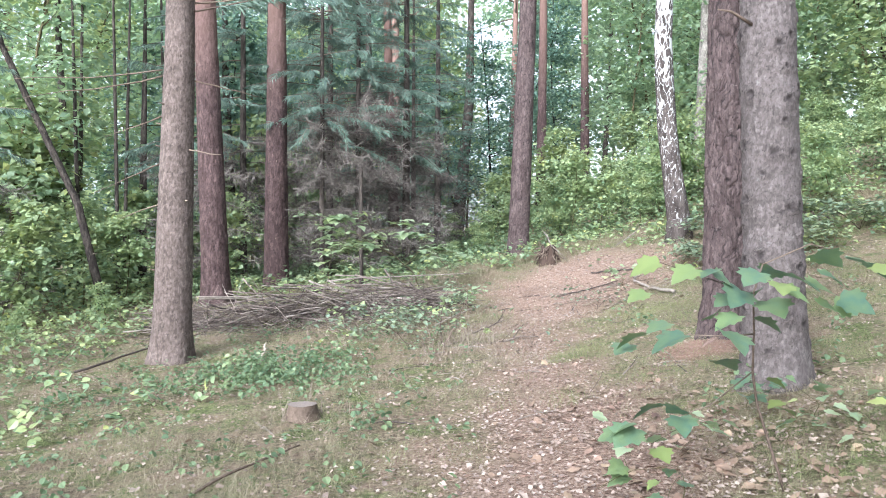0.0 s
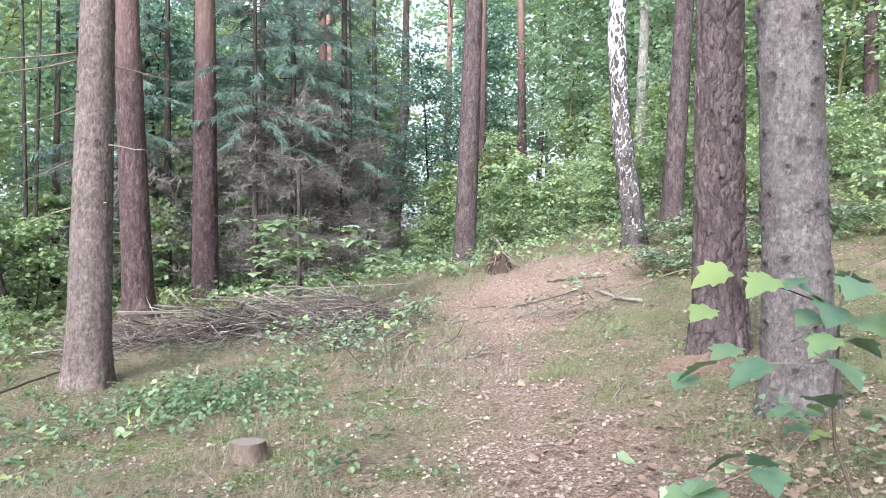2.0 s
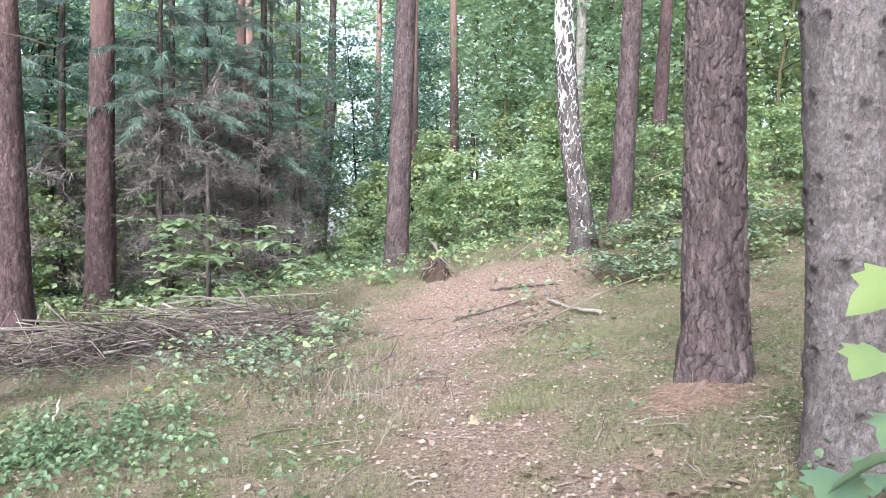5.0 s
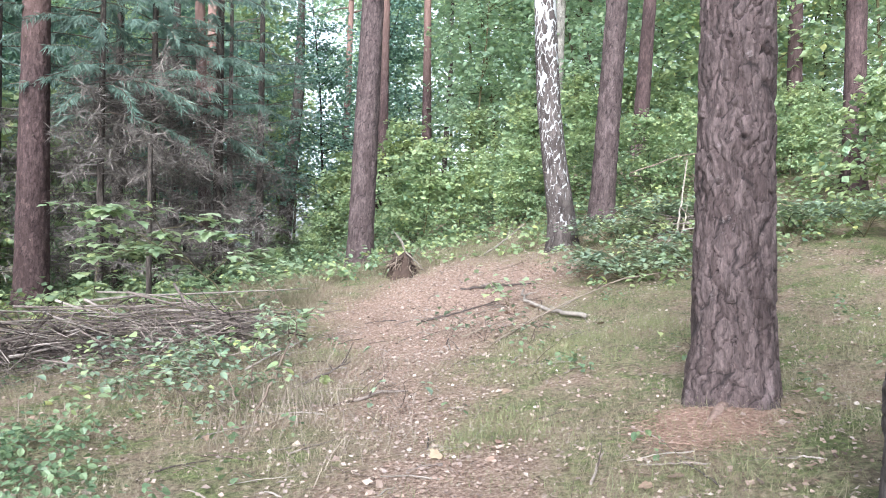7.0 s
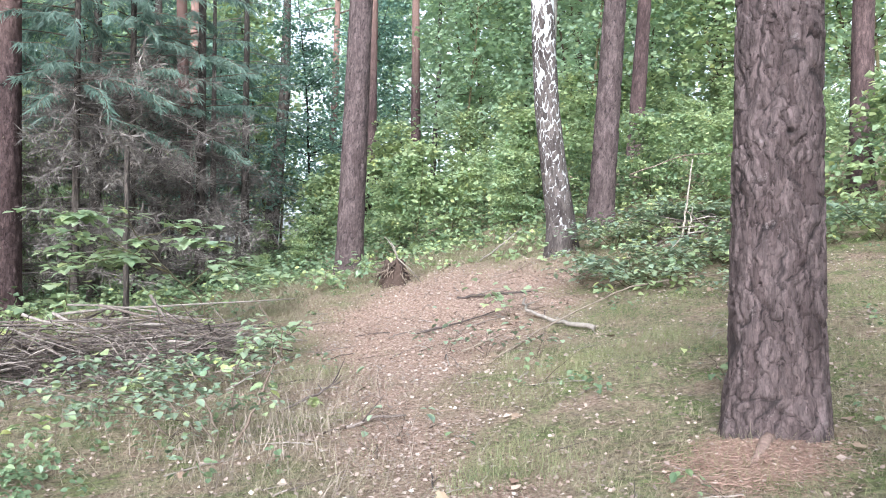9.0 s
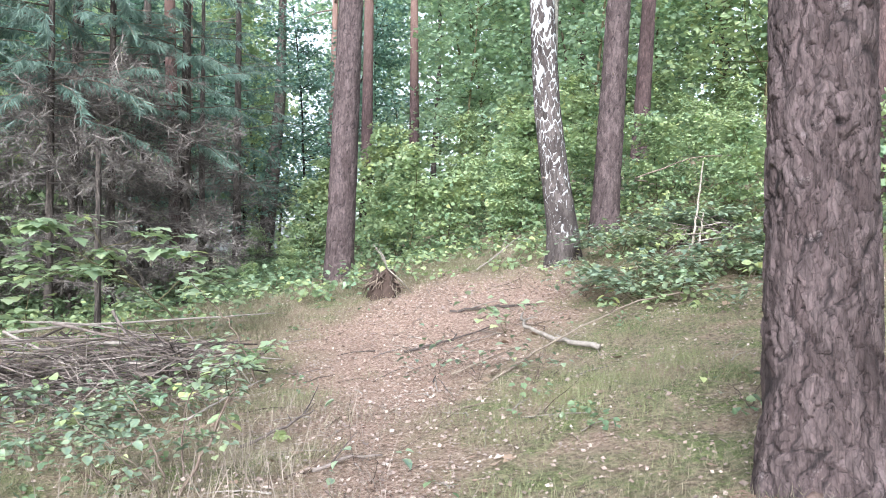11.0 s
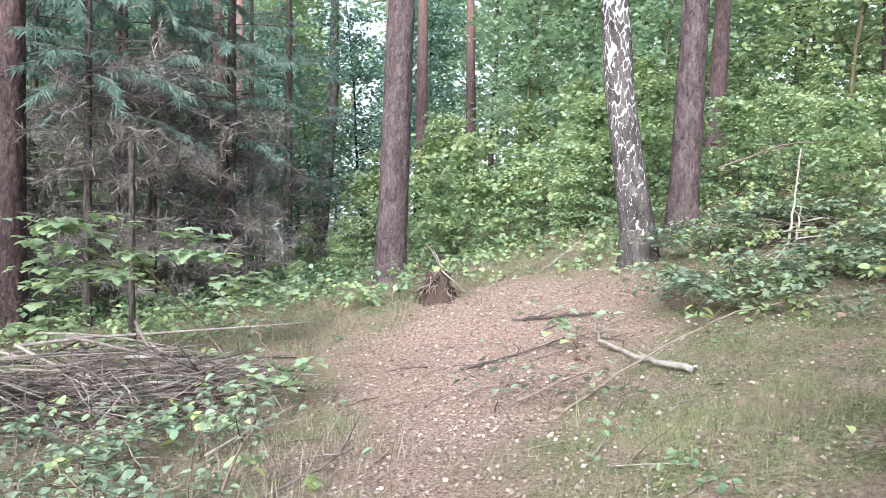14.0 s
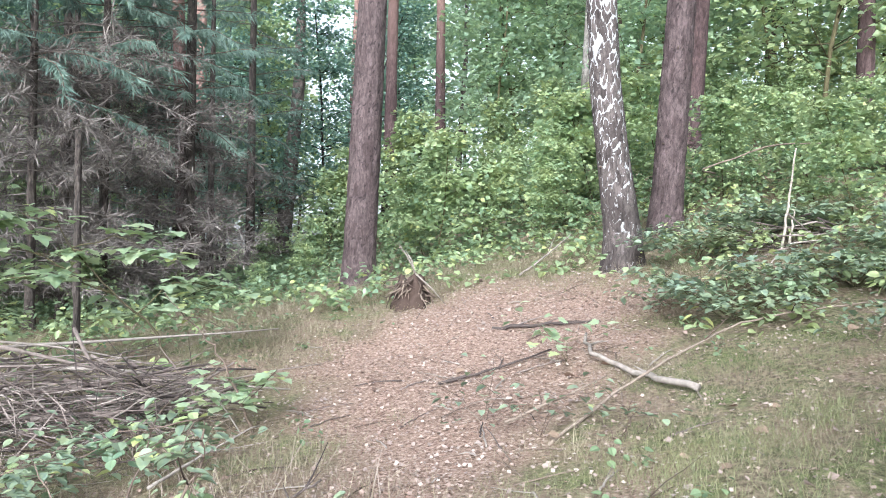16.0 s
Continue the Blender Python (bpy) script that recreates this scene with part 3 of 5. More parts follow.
part("dead_branch", tri_mesh("dead_branch", *tube([(-0.19, -0.08, 2.6), (-0.3, -0.12, 2.65), (-0.36, -0.13, 2.68), (-0.46, -0.15, 2.69)], [0.013, 0.011, 0.009, 0.005], 7), TWIG), bpy.data.objects["spruce_tree"], "short bare dead branch")
# the other trunks
conifer("spruce", BROWN_SPRUCE, "spruce_tree", "brown-grey spruce trunk flaring at its needle-strewn foot", (-3.3, 9.75), [(-0.3, 0, 0), (4, 0.16, 0), (17, 0.4, 0)],
        [(-0.3, 0.27), (0.0, 0.25), (0.5, 0.225), (2, 0.2), (4, 0.165), (17, 0.05)], 90, 0.016, 4.8, 13, stubs=14, flare=0.25, group="spruce trees",
        knots=[(0.7 + 0.31 * k, 1.9 * k, 0.04) for k in range(14)], crown=(4.0, 16, 2.1), crown_kind="spruce")
REDDISH = "pine trunk, dark brown below and orange-red higher up"
conifer("red", RED_BARK, "pine_tree", REDDISH, (-4.22, 15.1), [(-0.3, 0, 0), (5, -0.17, 0), (17, -0.5, 0)], [(-0.3, 0.3), (0.0, 0.285), (0.6, 0.255), (5, 0.2), (17, 0.07)], 64, 0.028, 6.5, 14, stubs=3, group="pine trees")
conifer("red", RED_BARK, "pine_tree", REDDISH, (-3.68, 17.8), [(-0.3, 0, 0), (5, 0.06, 0), (17, 0.1, 0)], [(-0.3, 0.3), (0.0, 0.28), (0.6, 0.26), (5, 0.205), (17, 0.07)], 64, 0.028, 6.5, 15, stubs=5, group="pine trees")
conifer("red", PINE_BARK, "pine_tree", "straight purplish-brown pine trunk beside an upturned stump", (1.62, 17.75), [(-0.3, 0, 0), (5, 0.24, 0), (17, 0.7, 0)], [(-0.3, 0.26), (0.0, 0.24), (0.6, 0.222), (5, 0.182), (17, 0.07)], 64, 0.028, 6.5, 16, stubs=2, flare=0.2, group="pine trees")
conifer("pine", PINE_BARK, "pine_tree", "leaning brown pine trunk behind the birch", (5.62, 16.5), [(-0.3, -0.03, 0), (3.4, 0.22, -0.04), (17, 1.0, -0.1)], [(-0.3, 0.24), (0.0, 0.225), (0.6, 0.2), (3.5, 0.178), (17, 0.07)], 64, 0.028, 6.0, 17, stubs=3, flare=0.2, group="pine trees")
conifer("birch", BIRCH_BARK, "birch_tree", "curved birch, white above and dark and fissured towards its foot", (4.4, 15.1), [(-0.3, 0.02, 0), (0.4, 0.0, 0), (1.3, -0.12, 0.02), (2.1, -0.21, 0.04), (2.9, -0.25, 0.05), (3.7, -0.28, 0.06), (6, -0.2, 0.1), (15, 0.4, 0.2)],
        [(-0.3, 0.23), (0.0, 0.22), (0.5, 0.2), (1.3, 0.178), (3.7, 0.162), (15, 0.05)], 90, 0.017, 5.5, 18, height=15, crown=(8, 15, 2.2), stubs=2, flare=0.22, crown_kind="birch")
FAR_PINE = "slim distant pine trunk standing among leafy undergrowth"
for k, (x, y, r, lean) in enumerate([(6.05, 34.5, 0.2, 0.0), (-1.45, 25.0, 0.17, -0.2), (8.85, 21.9, 0.18, 0.45), (14.5, 23.8, 0.21, 0.1), (9.4, 15.1, 0.17, 0.1), (3.25, 27.0, 0.17, 0.1), (-2.0, 32.5, 0.24, 0.1), (13.6, 36.5, 0.16, 0.0),
                                     (3.2, 40, 0.2, 0.3), (-12.5, 21, 0.22, 0.0), (18, 33, 0.22, 0), (-16, 30, 0.22, 0)]):
    conifer("red", RED_BARK, "pine_tree", FAR_PINE, (x, y), [(-0.3, 0, 0), (6, lean, 0), (17, 2 * lean, 0)], scaled(r), 32, 0.12, 9.0, 30 + k, stubs=2, group="distant pine trees")
conifer("smooth", GREY_BARK, "beech_tree", "smooth grey trunk standing behind the birch", (8.6, 27.2), [(-0.3, 0, 0), (6, 0.25, 0), (17, 0.5, 0)], scaled(0.2), 40, 0.05, 9.0, 50, crown=None)
DARK_TRUNK = "leaning trunk whose nearly black bark colour includes the shade"
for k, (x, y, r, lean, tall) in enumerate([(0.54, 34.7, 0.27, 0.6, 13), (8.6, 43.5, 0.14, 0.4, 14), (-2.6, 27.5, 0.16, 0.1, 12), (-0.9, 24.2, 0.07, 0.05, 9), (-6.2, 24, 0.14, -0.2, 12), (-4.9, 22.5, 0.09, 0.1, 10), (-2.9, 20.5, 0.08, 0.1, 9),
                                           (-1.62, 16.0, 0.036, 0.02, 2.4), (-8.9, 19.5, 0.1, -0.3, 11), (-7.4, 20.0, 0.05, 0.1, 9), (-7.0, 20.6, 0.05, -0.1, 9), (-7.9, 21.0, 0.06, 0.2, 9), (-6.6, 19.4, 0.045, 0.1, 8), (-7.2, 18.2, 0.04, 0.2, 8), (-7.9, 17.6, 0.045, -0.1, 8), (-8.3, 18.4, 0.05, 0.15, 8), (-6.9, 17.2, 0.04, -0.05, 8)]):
    conifer("dark", SHADED_BARK, "tree_trunk", DARK_TRUNK, (x, y), [(-0.3, 0, 0), (6, lean, 0), (tall, 1.3 * lean, 0)], [(-0.3, r * 1.15), (0.3, r * 1.05), (3, r * 0.92), (tall, r * 0.3)], 24, 0.12, min(7.0, tall - 0.6), 60 + k, height=tall, crown=None, stubs=4 if r < 0.12 else 0, group="shaded trunks")

conifer("dark", SHADED_BARK, "leaning_tree", "thin dark tree leaning far over in the undergrowth", (-6.3, 15.2), [(-0.3, 0, 0), (2.0, -0.55, 0), (5, -1.95, 0), (10, -3.4, 0)], [(-0.3, 0.085), (1, 0.075), (10, 0.03)], 24, 0.05, 7.0, 91, height=10, crown=None, stubs=5)
spruce = bpy.data.objects["spruce_tree.001"]
rg = np.random.default_rng(92)
for h, a, L in ((3.45, 2.9, 1.9), (3.5, 3.5, 1.6), (2.4, 3.3, 0.9), (3.4, 0.2, 0.9), (2.55, -0.4, 0.5), (3.0, 2.6, 1.1), (1.9, 3.0, 0.6)):
    P = crooked((0.1 + 0.15 * math.cos(a), 0.15 * math.sin(a), h), (math.cos(a), math.sin(a), -0.15), L, 7, 0.07, rg)
    part("dead_branch", tri_mesh("dead_branch", *tube(P, np.linspace(0.011, 0.003, 7), 6), TWIG), spruce, "thin bare dead branch")

# ---- broadleaf trees and undergrowth ----


def broad_parts(seed, tall, low, spread, n, per, size, mat, spray=0.6, stem_r=0.06, wobble=0.05):
    """The meshes of a young broadleaf tree: a crooked stem with limbs, and layered sprays of leaves."""
    rng = np.random.default_rng(seed)
    S = crooked((0, 0, -0.2), (rng.normal(0, 0.08), rng.normal(0, 0.08), 1), tall, 12, wobble, rng)
    wood, centres = [tube(S, np.linspace(stem_r, stem_r * 0.2, 12), 7)], []
    for i in range(n):
        f = rng.uniform(0, 1) ** 0.85
        z = low + (tall * 0.96 - low) * f
        k = min(10, int(z / tall * 11))
        p = S[k] + (S[k + 1] - S[k]) * min(1, max(0, z / tall * 11 - k))
        a = rng.uniform(0, 2 * np.pi)
        reach = spread * (1 - 0.55 * f) * rng.uniform(0.35, 1.1)
        P = crooked(p, (math.cos(a), math.sin(a), rng.uniform(0.1, 0.7)), reach, 5, 0.15, rng, 0.06)
        if i % 3 == 0:
            wood.append(tube(P, np.linspace(stem_r * 0.3, 0.005, 5), 4))
        centres.append(P[4])
        centres.append(P[3] * 0.6 + P[2] * 0.4)
    V, F = join(wood)
    LV, LF = sprays(centres, spray, per, size, rng, tilt=0.6)
    return tri_mesh("stem", V, F, SHADED_BARK if mat is SHADED_LEAF else STEM), tri_mesh("crown", LV, LF, mat, False)


def broad_tree(name, label, category, seed, *args, **kw):
    ob = thing(name, label, category)
    stem, crown = broad_parts(seed, *args, **kw)
    part("stem", stem, ob)
    part("crown", crown, ob)
    return ob


def spread_out(models, spots, group, rng):
    """Puts one of the models at each spot (x, y, scale); the first uses are the models themselves."""
    used = set()
    for k, (x, y, s) in enumerate(spots):
        m = models[k % len(models)]
        place = Matrix.Translation((x, y, gz(x, y))) @ pose(0, 0, 0, 0, 0, rng.uniform(0, 360)) @ Matrix.Scale(s, 4)
        if k < len(models):
            m.matrix_basis = place
            m["group"] = group
        else:
            copy_thing(m, place)
    return models


rng = np.random.default_rng(77)
LEAFY = "young broadleaf tree with layered sprays of green leaves"
tall_trees = [broad_tree("broadleaf_tree", LEAFY, "tree", 100 + k, 10.5, 1.2, 2.9, 105, 19, 0.2, m) for k, m in enumerate((HAZY_CANOPY, HAZY_CANOPY, SUNNY))]
spots = []
for x, y, s in [(7.5, 33, 1), (10.5, 30, 1.0), (14.5, 27, 1), (17.5, 24, 1), (15, 33, 1.1), (0.8, 38, 1.1), (11.5, 38, 1.2), (20, 30, 1.2), (22, 24, 1.1),
                (-9.5, 17.5, 0.9), (-12.5, 16.5, 1), (-11, 21.5, 1), (-15, 20, 1), (-8.3, 23.5, 1), (-13, 26, 1.1), (-6.8, 29, 1), (-10, 32, 1.2), (-3.4, 31, 1.0), (-17, 27, 1.2), (18, 40, 1.3), (25, 36, 1.3),
                (-2.0, 44, 1.3), (-7.5, 40, 1.2), (-14, 38, 1.3), (8.5, 50, 1.4), (15, 48, 1.4), (1.5, 52, 1.4), (-5, 52, 1.4), (-12, 48, 1.4), (22, 46, 1.4), (-20, 36, 1.3), (29, 42, 1.4), (-22, 44, 1.4), (9.2, 35.5, 1.3), (10.5, 44, 1.6), (13.5, 41, 1.5), (5.8, 54, 1.8), (11.5, 55, 1.8), (17, 54, 1.8), (-1, 57, 1.8), (-9, 56, 1.8), (13.8, 24.5, 1.1), (16.5, 29.5, 1.3), (12.0, 33.0, 1.3), (19.5, 27.0, 1.2), (9.8, 26.8, 1.0), (15.5, 37.0, 1.5), (20.5, 35, 1.5), (24, 29, 1.4), (12.5, 48, 1.7), (19, 48, 1.8)]:
    spots.append((x, y, s))
spread_out(tall_trees, spots, "young broadleaf trees", rng)
# these crowns carry the shade in their leaf colour
dark_trees = [broad_tree("shaded_tree", "broadleaf tree behind conifers, shade put into its dark green leaves", "tree", 120 + k, 9.0, 1.6, 2.2, 95, 26, 0.14, SHADED_LEAF) for k in range(2)]
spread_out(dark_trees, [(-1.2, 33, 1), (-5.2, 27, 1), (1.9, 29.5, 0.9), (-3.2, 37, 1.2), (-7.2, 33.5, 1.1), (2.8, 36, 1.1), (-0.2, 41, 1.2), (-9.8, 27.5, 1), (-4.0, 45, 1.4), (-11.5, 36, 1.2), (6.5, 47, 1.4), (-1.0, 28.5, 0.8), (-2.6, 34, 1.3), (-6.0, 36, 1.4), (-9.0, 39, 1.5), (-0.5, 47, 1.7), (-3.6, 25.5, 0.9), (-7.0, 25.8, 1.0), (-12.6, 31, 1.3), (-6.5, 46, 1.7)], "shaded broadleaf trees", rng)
# trees behind and beside the walker close the place
spread_out([broad_tree("broadleaf_tree", LEAFY, "tree", 140, 10.0, 1.2, 2.8, 60, 9, 0.3, HAZY_CANOPY)],
           [(-7, -6, 1), (0, -9, 1.2), (7, -6, 1.1), (12, 0, 1), (-10, 3, 1), (11, 8, 1), (-12, 10, 1), (4, -14, 1.3), (-5, -14, 1.3), (16, 12, 1.2), (-16, 2, 1.2), (15, -9, 1.2)], "young broadleaf trees", rng)

bushes = [broad_tree("understory_bush", "waist-high to man-high leafy maple undergrowth on the slope", "bush", 160 + k, 3.0, 0.25, 1.1, 42, 24, 0.14, m, spray=0.36, stem_r=0.02) for k, m in enumerate((SUNNY, SHRUB, SUNNY, SUNNY))]
spots = []
for i in range(52):
    x, y = 3.0 + 13 * ((i * 0.618) % 1), 17.6 + 10.5 * ((i * 0.7548) % 1)
    if x < 7 and y < 18.4:
        y += 1.5
    spots.append((x + rng.normal(0, 0.3), y + rng.normal(0, 0.3), rng.uniform(0.5, 1.1)))
spots += [(7.2, 14.8, 0.75), (8.3, 13.5, 0.9), (8.9, 15.3, 1.0), (7.8, 16.4, 1.0), (9.6, 12.0, 0.9), (10.6, 13.8, 1.2), (9.6, 17.0, 1.1), (7.0, 17.4, 1.0), (2.9, 19.5, 0.7), (3.6, 18.7, 0.65), (4.4, 18.1, 0.75), (5.0, 18.6, 0.9),
          (11.5, 10.5, 1.1), (6.7, 10.2, 0.45), (7.6, 11.2, 0.6), (8.2, 9.6, 0.6), (2.2, 23.5, 0.9), (1.6, 26, 1), (0.2, 26.5, 0.9), (2.5, 28.5, 1.2), (1.0, 22.5, 0.6)]
# the left side, beyond the spruces
spots += [(-6.9, 15.5, 0.8), (-8.2, 14.6, 0.9), (-9.4, 13.5, 1.0), (-7.6, 17.2, 1.0), (-10.8, 15.2, 1.1), (-6.2, 18.4, 0.9), (-11.9, 13.0, 1.0), (-5.9, 20.5, 0.8), (-9.5, 19, 1.2), (-6.6, 12.4, 0.35), (-7.6, 11.4, 0.4), (-5.6, 13.4, 0.35),
          (-5.2, 18.6, 0.8), (-3.0, 22.5, 0.7), (-4.6, 25.0, 0.9), (-1.0, 20.8, 0.5), (-2.2, 19.2, 0.45), (0.9, 21.0, 0.5), (0.2, 19.6, 0.4), (-3.9, 23.6, 1.8), (-4.9, 25.2, 1.9), (-6.3, 23.0, 1.5), (-9.0, 16.0, 1.6), (-11.2, 18.6, 1.9),
          (-7.4, 13.6, 0.8), (-8.6, 16.5, 1.4), (-7.8, 18.5, 1.6), (-6.4, 16.2, 0.9), (-9.8, 17.2, 1.7), (-10.5, 13.8, 1.2), (-5.4, 16.4, 0.7)]
spread_out(bushes, spots, "leafy undergrowth", rng)


def far_woods():
    """The woods beyond the trees that can be told apart."""
    r = np.random.default_rng(5)
    a = np.concatenate([r.uniform(-0.75, 0.75, 2600), r.uniform(0, 2 * np.pi, 900)])
    d = r.uniform(54, 85, len(a))
    x, y = d * np.sin(a), d * np.cos(a)
    z = ground_z(x, y) + 26 * r.uniform(0, 1, len(a)) ** 1.1
    V, F = sprays(np.stack([x, y, z], 1), 1.7, 20, 0.45, r)
    tagged(new("far_woods", tri_mesh("far_woods", V, F, HAZY_CANOPY, False)), "distant green woods closing the view on all sides", "woods", kind="stuff")


far_woods()

# ---- dead-limbed spruces ----


def snag(name, label, at, tall, r, dead_to, reach, seed, green=True, density=1.0):
    """A spruce whose lower limbs are bare grey twigs, with a hanging green top."""
    x, y = at
    rg = np.random.default_rng(seed)
    ob = thing(name, label, "tree", (x, y, gz(x, y)), "spruce trees")
    part("trunk", trunk_mesh("dark", SHADED_BARK, [(-0.3, 0, 0), (tall, 0.1, 0)], [(-0.3, r * 1.2), (0.5, r), (tall, r * 0.25)], tall, 32, 0.05, 6.0, seed), ob)
    limbs, fine_at, fine_way, fine_len = [], [], [], []
    for i in range(int(dead_to * 16 * density)):
        z, a = 0.5 + (dead_to - 0.5) * rg.uniform(0, 1), rg.uniform(0, 2 * np.pi)
        L = reach * rg.uniform(0.5, 1.1)
        P = crooked((0, 0, z), (math.cos(a), math.sin(a), 0.05), L, 6, 0.07, rg, 0.05)
        limbs.append(tube(P, np.linspace(0.011, 0.003, 6), 4))
        m = int(130 * L / reach)
        t = rg.uniform(0.15, 1, m) * 4.99
        k = t.astype(int)
        fine_at.append(P[k] + (P[k + 1] - P[k]) * (t - k)[:, None])
        w = rg.normal(0, 1.0, (m, 3)) + 0.6 * np.array([math.cos(a), math.sin(a), -0.4])
        fine_way.append(w), fine_len.append(rg.uniform(0.08, 0.3, m))
    tagged(part("dead_limbwork", tri_mesh("dead_limbwork", *join(limbs), DEAD), ob, "bare grey-brown dead limbs"), kind="stuff")
    A, W, L = np.concatenate(fine_at), np.concatenate(fine_way), np.concatenate(fine_len)
    thin = (np.array([(-0.008, 0, 0), (0.008, 0, 0), (0.014, 0.5, 0.02), (0, 1, -0.08), (0.24, 0.75, 0.03), (-0.22, 0.6, -0.04), (0.008, 0.3, 0), (-0.009, 0.31, 0)]), np.array([(0, 1, 2), (2, 3, 0), (6, 4, 7), (6, 5, 7)]))
    tagged(part("dead_twig_haze", tri_mesh("dead_twig_haze", *leaf_cloud(thin, A, W, rg.normal(0, 1, A.shape), L), DEAD, False), ob, "fine dead twigs like a grey haze"), kind="stuff")
    if green:
        wood, leaves = needle_crown(rg, dead_to * 0.8, tall, reach * 1.25, int(76 * density), droop=0.8)
        tagged(part("limbwork", tri_mesh("limbwork", *wood, TWIG), ob), kind="stuff")
        part("crown", tri_mesh("crown", *leaves, NEEDLE, False), ob, "hanging dark blue-green needle sprays")
    return ob


GREY_SPRUCE = "spruce with dead grey lower twigs and a dark green top"
snag("spruce_tree", GREY_SPRUCE, (-2.05, 19.4), 11, 0.07, 4.4, 1.7, 201, density=1.5)
snag("spruce_tree", GREY_SPRUCE, (-0.95, 20.6), 12, 0.1, 3.6, 1.6, 202, density=1.4)
snag("spruce_tree", GREY_SPRUCE, (-3.1, 22.0), 11, 0.1, 4.6, 2.0, 203)
snag("spruce_tree", GREY_SPRUCE, (-8.5, 13.8), 10, 0.07, 2.6, 1.5, 204, density=0.7)
snag("spruce_tree", GREY_SPRUCE, (-0.2, 27.5), 12, 0.12, 3.0, 2.0, 205, density=0.8)
snag("spruce_tree", GREY_SPRUCE, (-2.75, 18.3), 11, 0.06, 4.0, 1.6, 207, density=1.1)
snag("spruce_tree", GREY_SPRUCE, (-5.7, 18.2), 10, 0.07, 3.0, 1.5, 208, density=0.8)
snag("spruce_tree", GREY_SPRUCE, (-5.2, 21.0), 11, 0.1, 4.0, 1.8, 206, density=0.8)

# ---- saplings and shrubs with single leaves ----


def leaf_meshes(shape, mat, bends):
    base, F = shape
    out = []
    for b in bends:
        V = base.copy()
        V[:, 2] += -b * V[:, 1] ** 2 + 0.35 * b * np.abs(V[:, 0])
        out.append(tri_mesh("leaf", V, F, mat, True))
    return out


MAPLE_SET = leaf_meshes(MAPLE_LEAF, MAPLE, (0.02, 0.1, 0.2))
LIT_MAPLE_SET = leaf_meshes(MAPLE_LEAF, LIT_MAPLE, (0.02, 0.1, 0.2))
HAZEL_TONES = [(0.0, (0.1, 0.155, 0.135)), (0.6, (0.17, 0.24, 0.195)), (0.94, (0.25, 0.32, 0.235)), (1.0, (0.46, 0.48, 0.2))]
OVAL_SET = leaf_meshes(OVAL, leaf_material("hazel_leaf", HAZEL_TONES, 0.35, 0.45, True), (0.05, 0.2, 0.3))
HAZEL_MIX = leaf_material("hazel_leaves", HAZEL_TONES, 0.35, 0.45)
LIT_MAPLE_MIX = leaf_material("lit_maple_leaves", LIT_MAPLE_TONES, 0.45, 0.4)


def put_leaf(parent, meshes, at, way, up, size, rg):
    way, up = Vector(way).normalized(), Vector(up)
    side = way.cross(up).normalized()
    nor = side.cross(way)
    ob = new("leaf", meshes[int(rg.integers(len(meshes)))])
    ob.parent = parent
    m = Matrix((side, way, nor)).transposed().to_4x4() @ Matrix.Scale(size, 4)
    m.translation = at
    ob.matrix_basis = m
    return ob


def shrub(name, label, category, at, stems, leaves, meshes, size, seed, group="", flat=0.3, mat=STEM, twigs=4, more=0, rise=(0.1, 0.6)):
    """A shrub: stems of (points, foot radius) relative to at, side twigs and single leaves."""
    rg = np.random.default_rng(seed)
    x, y = at
    ob = thing(name, label, category, (x, y, gz(x, y)), group)
    ends = []
    for P, r in stems:
        P = np.array(P, float)
        t = np.linspace(0, len(P) - 1, 4 * len(P))
        Q = np.stack([np.interp(t, np.arange(len(P)), P[:, c]) for c in range(3)], 1)
        Q[1:-1] += rg.normal(0, 0.008, Q[1:-1].shape)
        stem = part("stem", tri_mesh("stem", *tube(Q, np.linspace(r, r * 0.3, len(Q)), 7), mat), ob)
        for i in range(twigs):
            k = int(rg.integers(len(Q) // 3, len(Q)))
            a = rg.uniform(0, 2 * np.pi)
            L = rg.uniform(0.18, 0.5)
            B = crooked(Q[k], (math.cos(a), math.sin(a), rg.uniform(*rise)), L, 5, 0.12, rg, 0.08)
            part("twig", tri_mesh("twig", *tube(B, np.linspace(r * 0.4, 0.0015, 5), 5), mat), ob)
            ends += [B[2], B[3], B[4]]
        ends += [Q[-1], Q[-3]]
    for i in range(leaves):
        c = ends[int(rg.integers(len(ends)))]
        a = rg.uniform(0, 2 * np.pi)
        s = size * rg.uniform(0.6, 1.25)
        off = np.array([math.cos(a), math.sin(a), 0]) * rg.uniform(0.01, 0.1) + np.array([0, 0, rg.normal(0, flat * 0.15)])
        put_leaf(ob, meshes, c + off, (math.cos(a), math.sin(a), rg.normal(-0.1, 0.18)), (rg.normal(0, flat), rg.normal(0, flat), 1), s, rg)
    if more:
        C = np.array(ends)[rg.integers(len(ends), size=more)]
        a = rg.uniform(0, 2 * np.pi, more)
        out = rg.uniform(0.01, 0.16, more)
        C = C + np.stack([np.cos(a) * out, np.sin(a) * out, rg.normal(0, flat * 0.2, more)], 1)
        way = np.stack([np.cos(a), np.sin(a), rg.normal(-0.1, 0.2, more)], 1)
        up = np.stack([rg.normal(0, flat, more), rg.normal(0, flat, more), np.ones(more)], 1)
        shape = MAPLE_LEAF if meshes is LIT_MAPLE_SET else OVAL
        tagged(part("foliage", tri_mesh("foliage", *leaf_cloud(shape, C, way, up, size * rg.uniform(0.45, 1.1, more)), LIT_MAPLE_MIX if meshes is LIT_MAPLE_SET else HAZEL_MIX, False), ob), kind="stuff")
    return ob


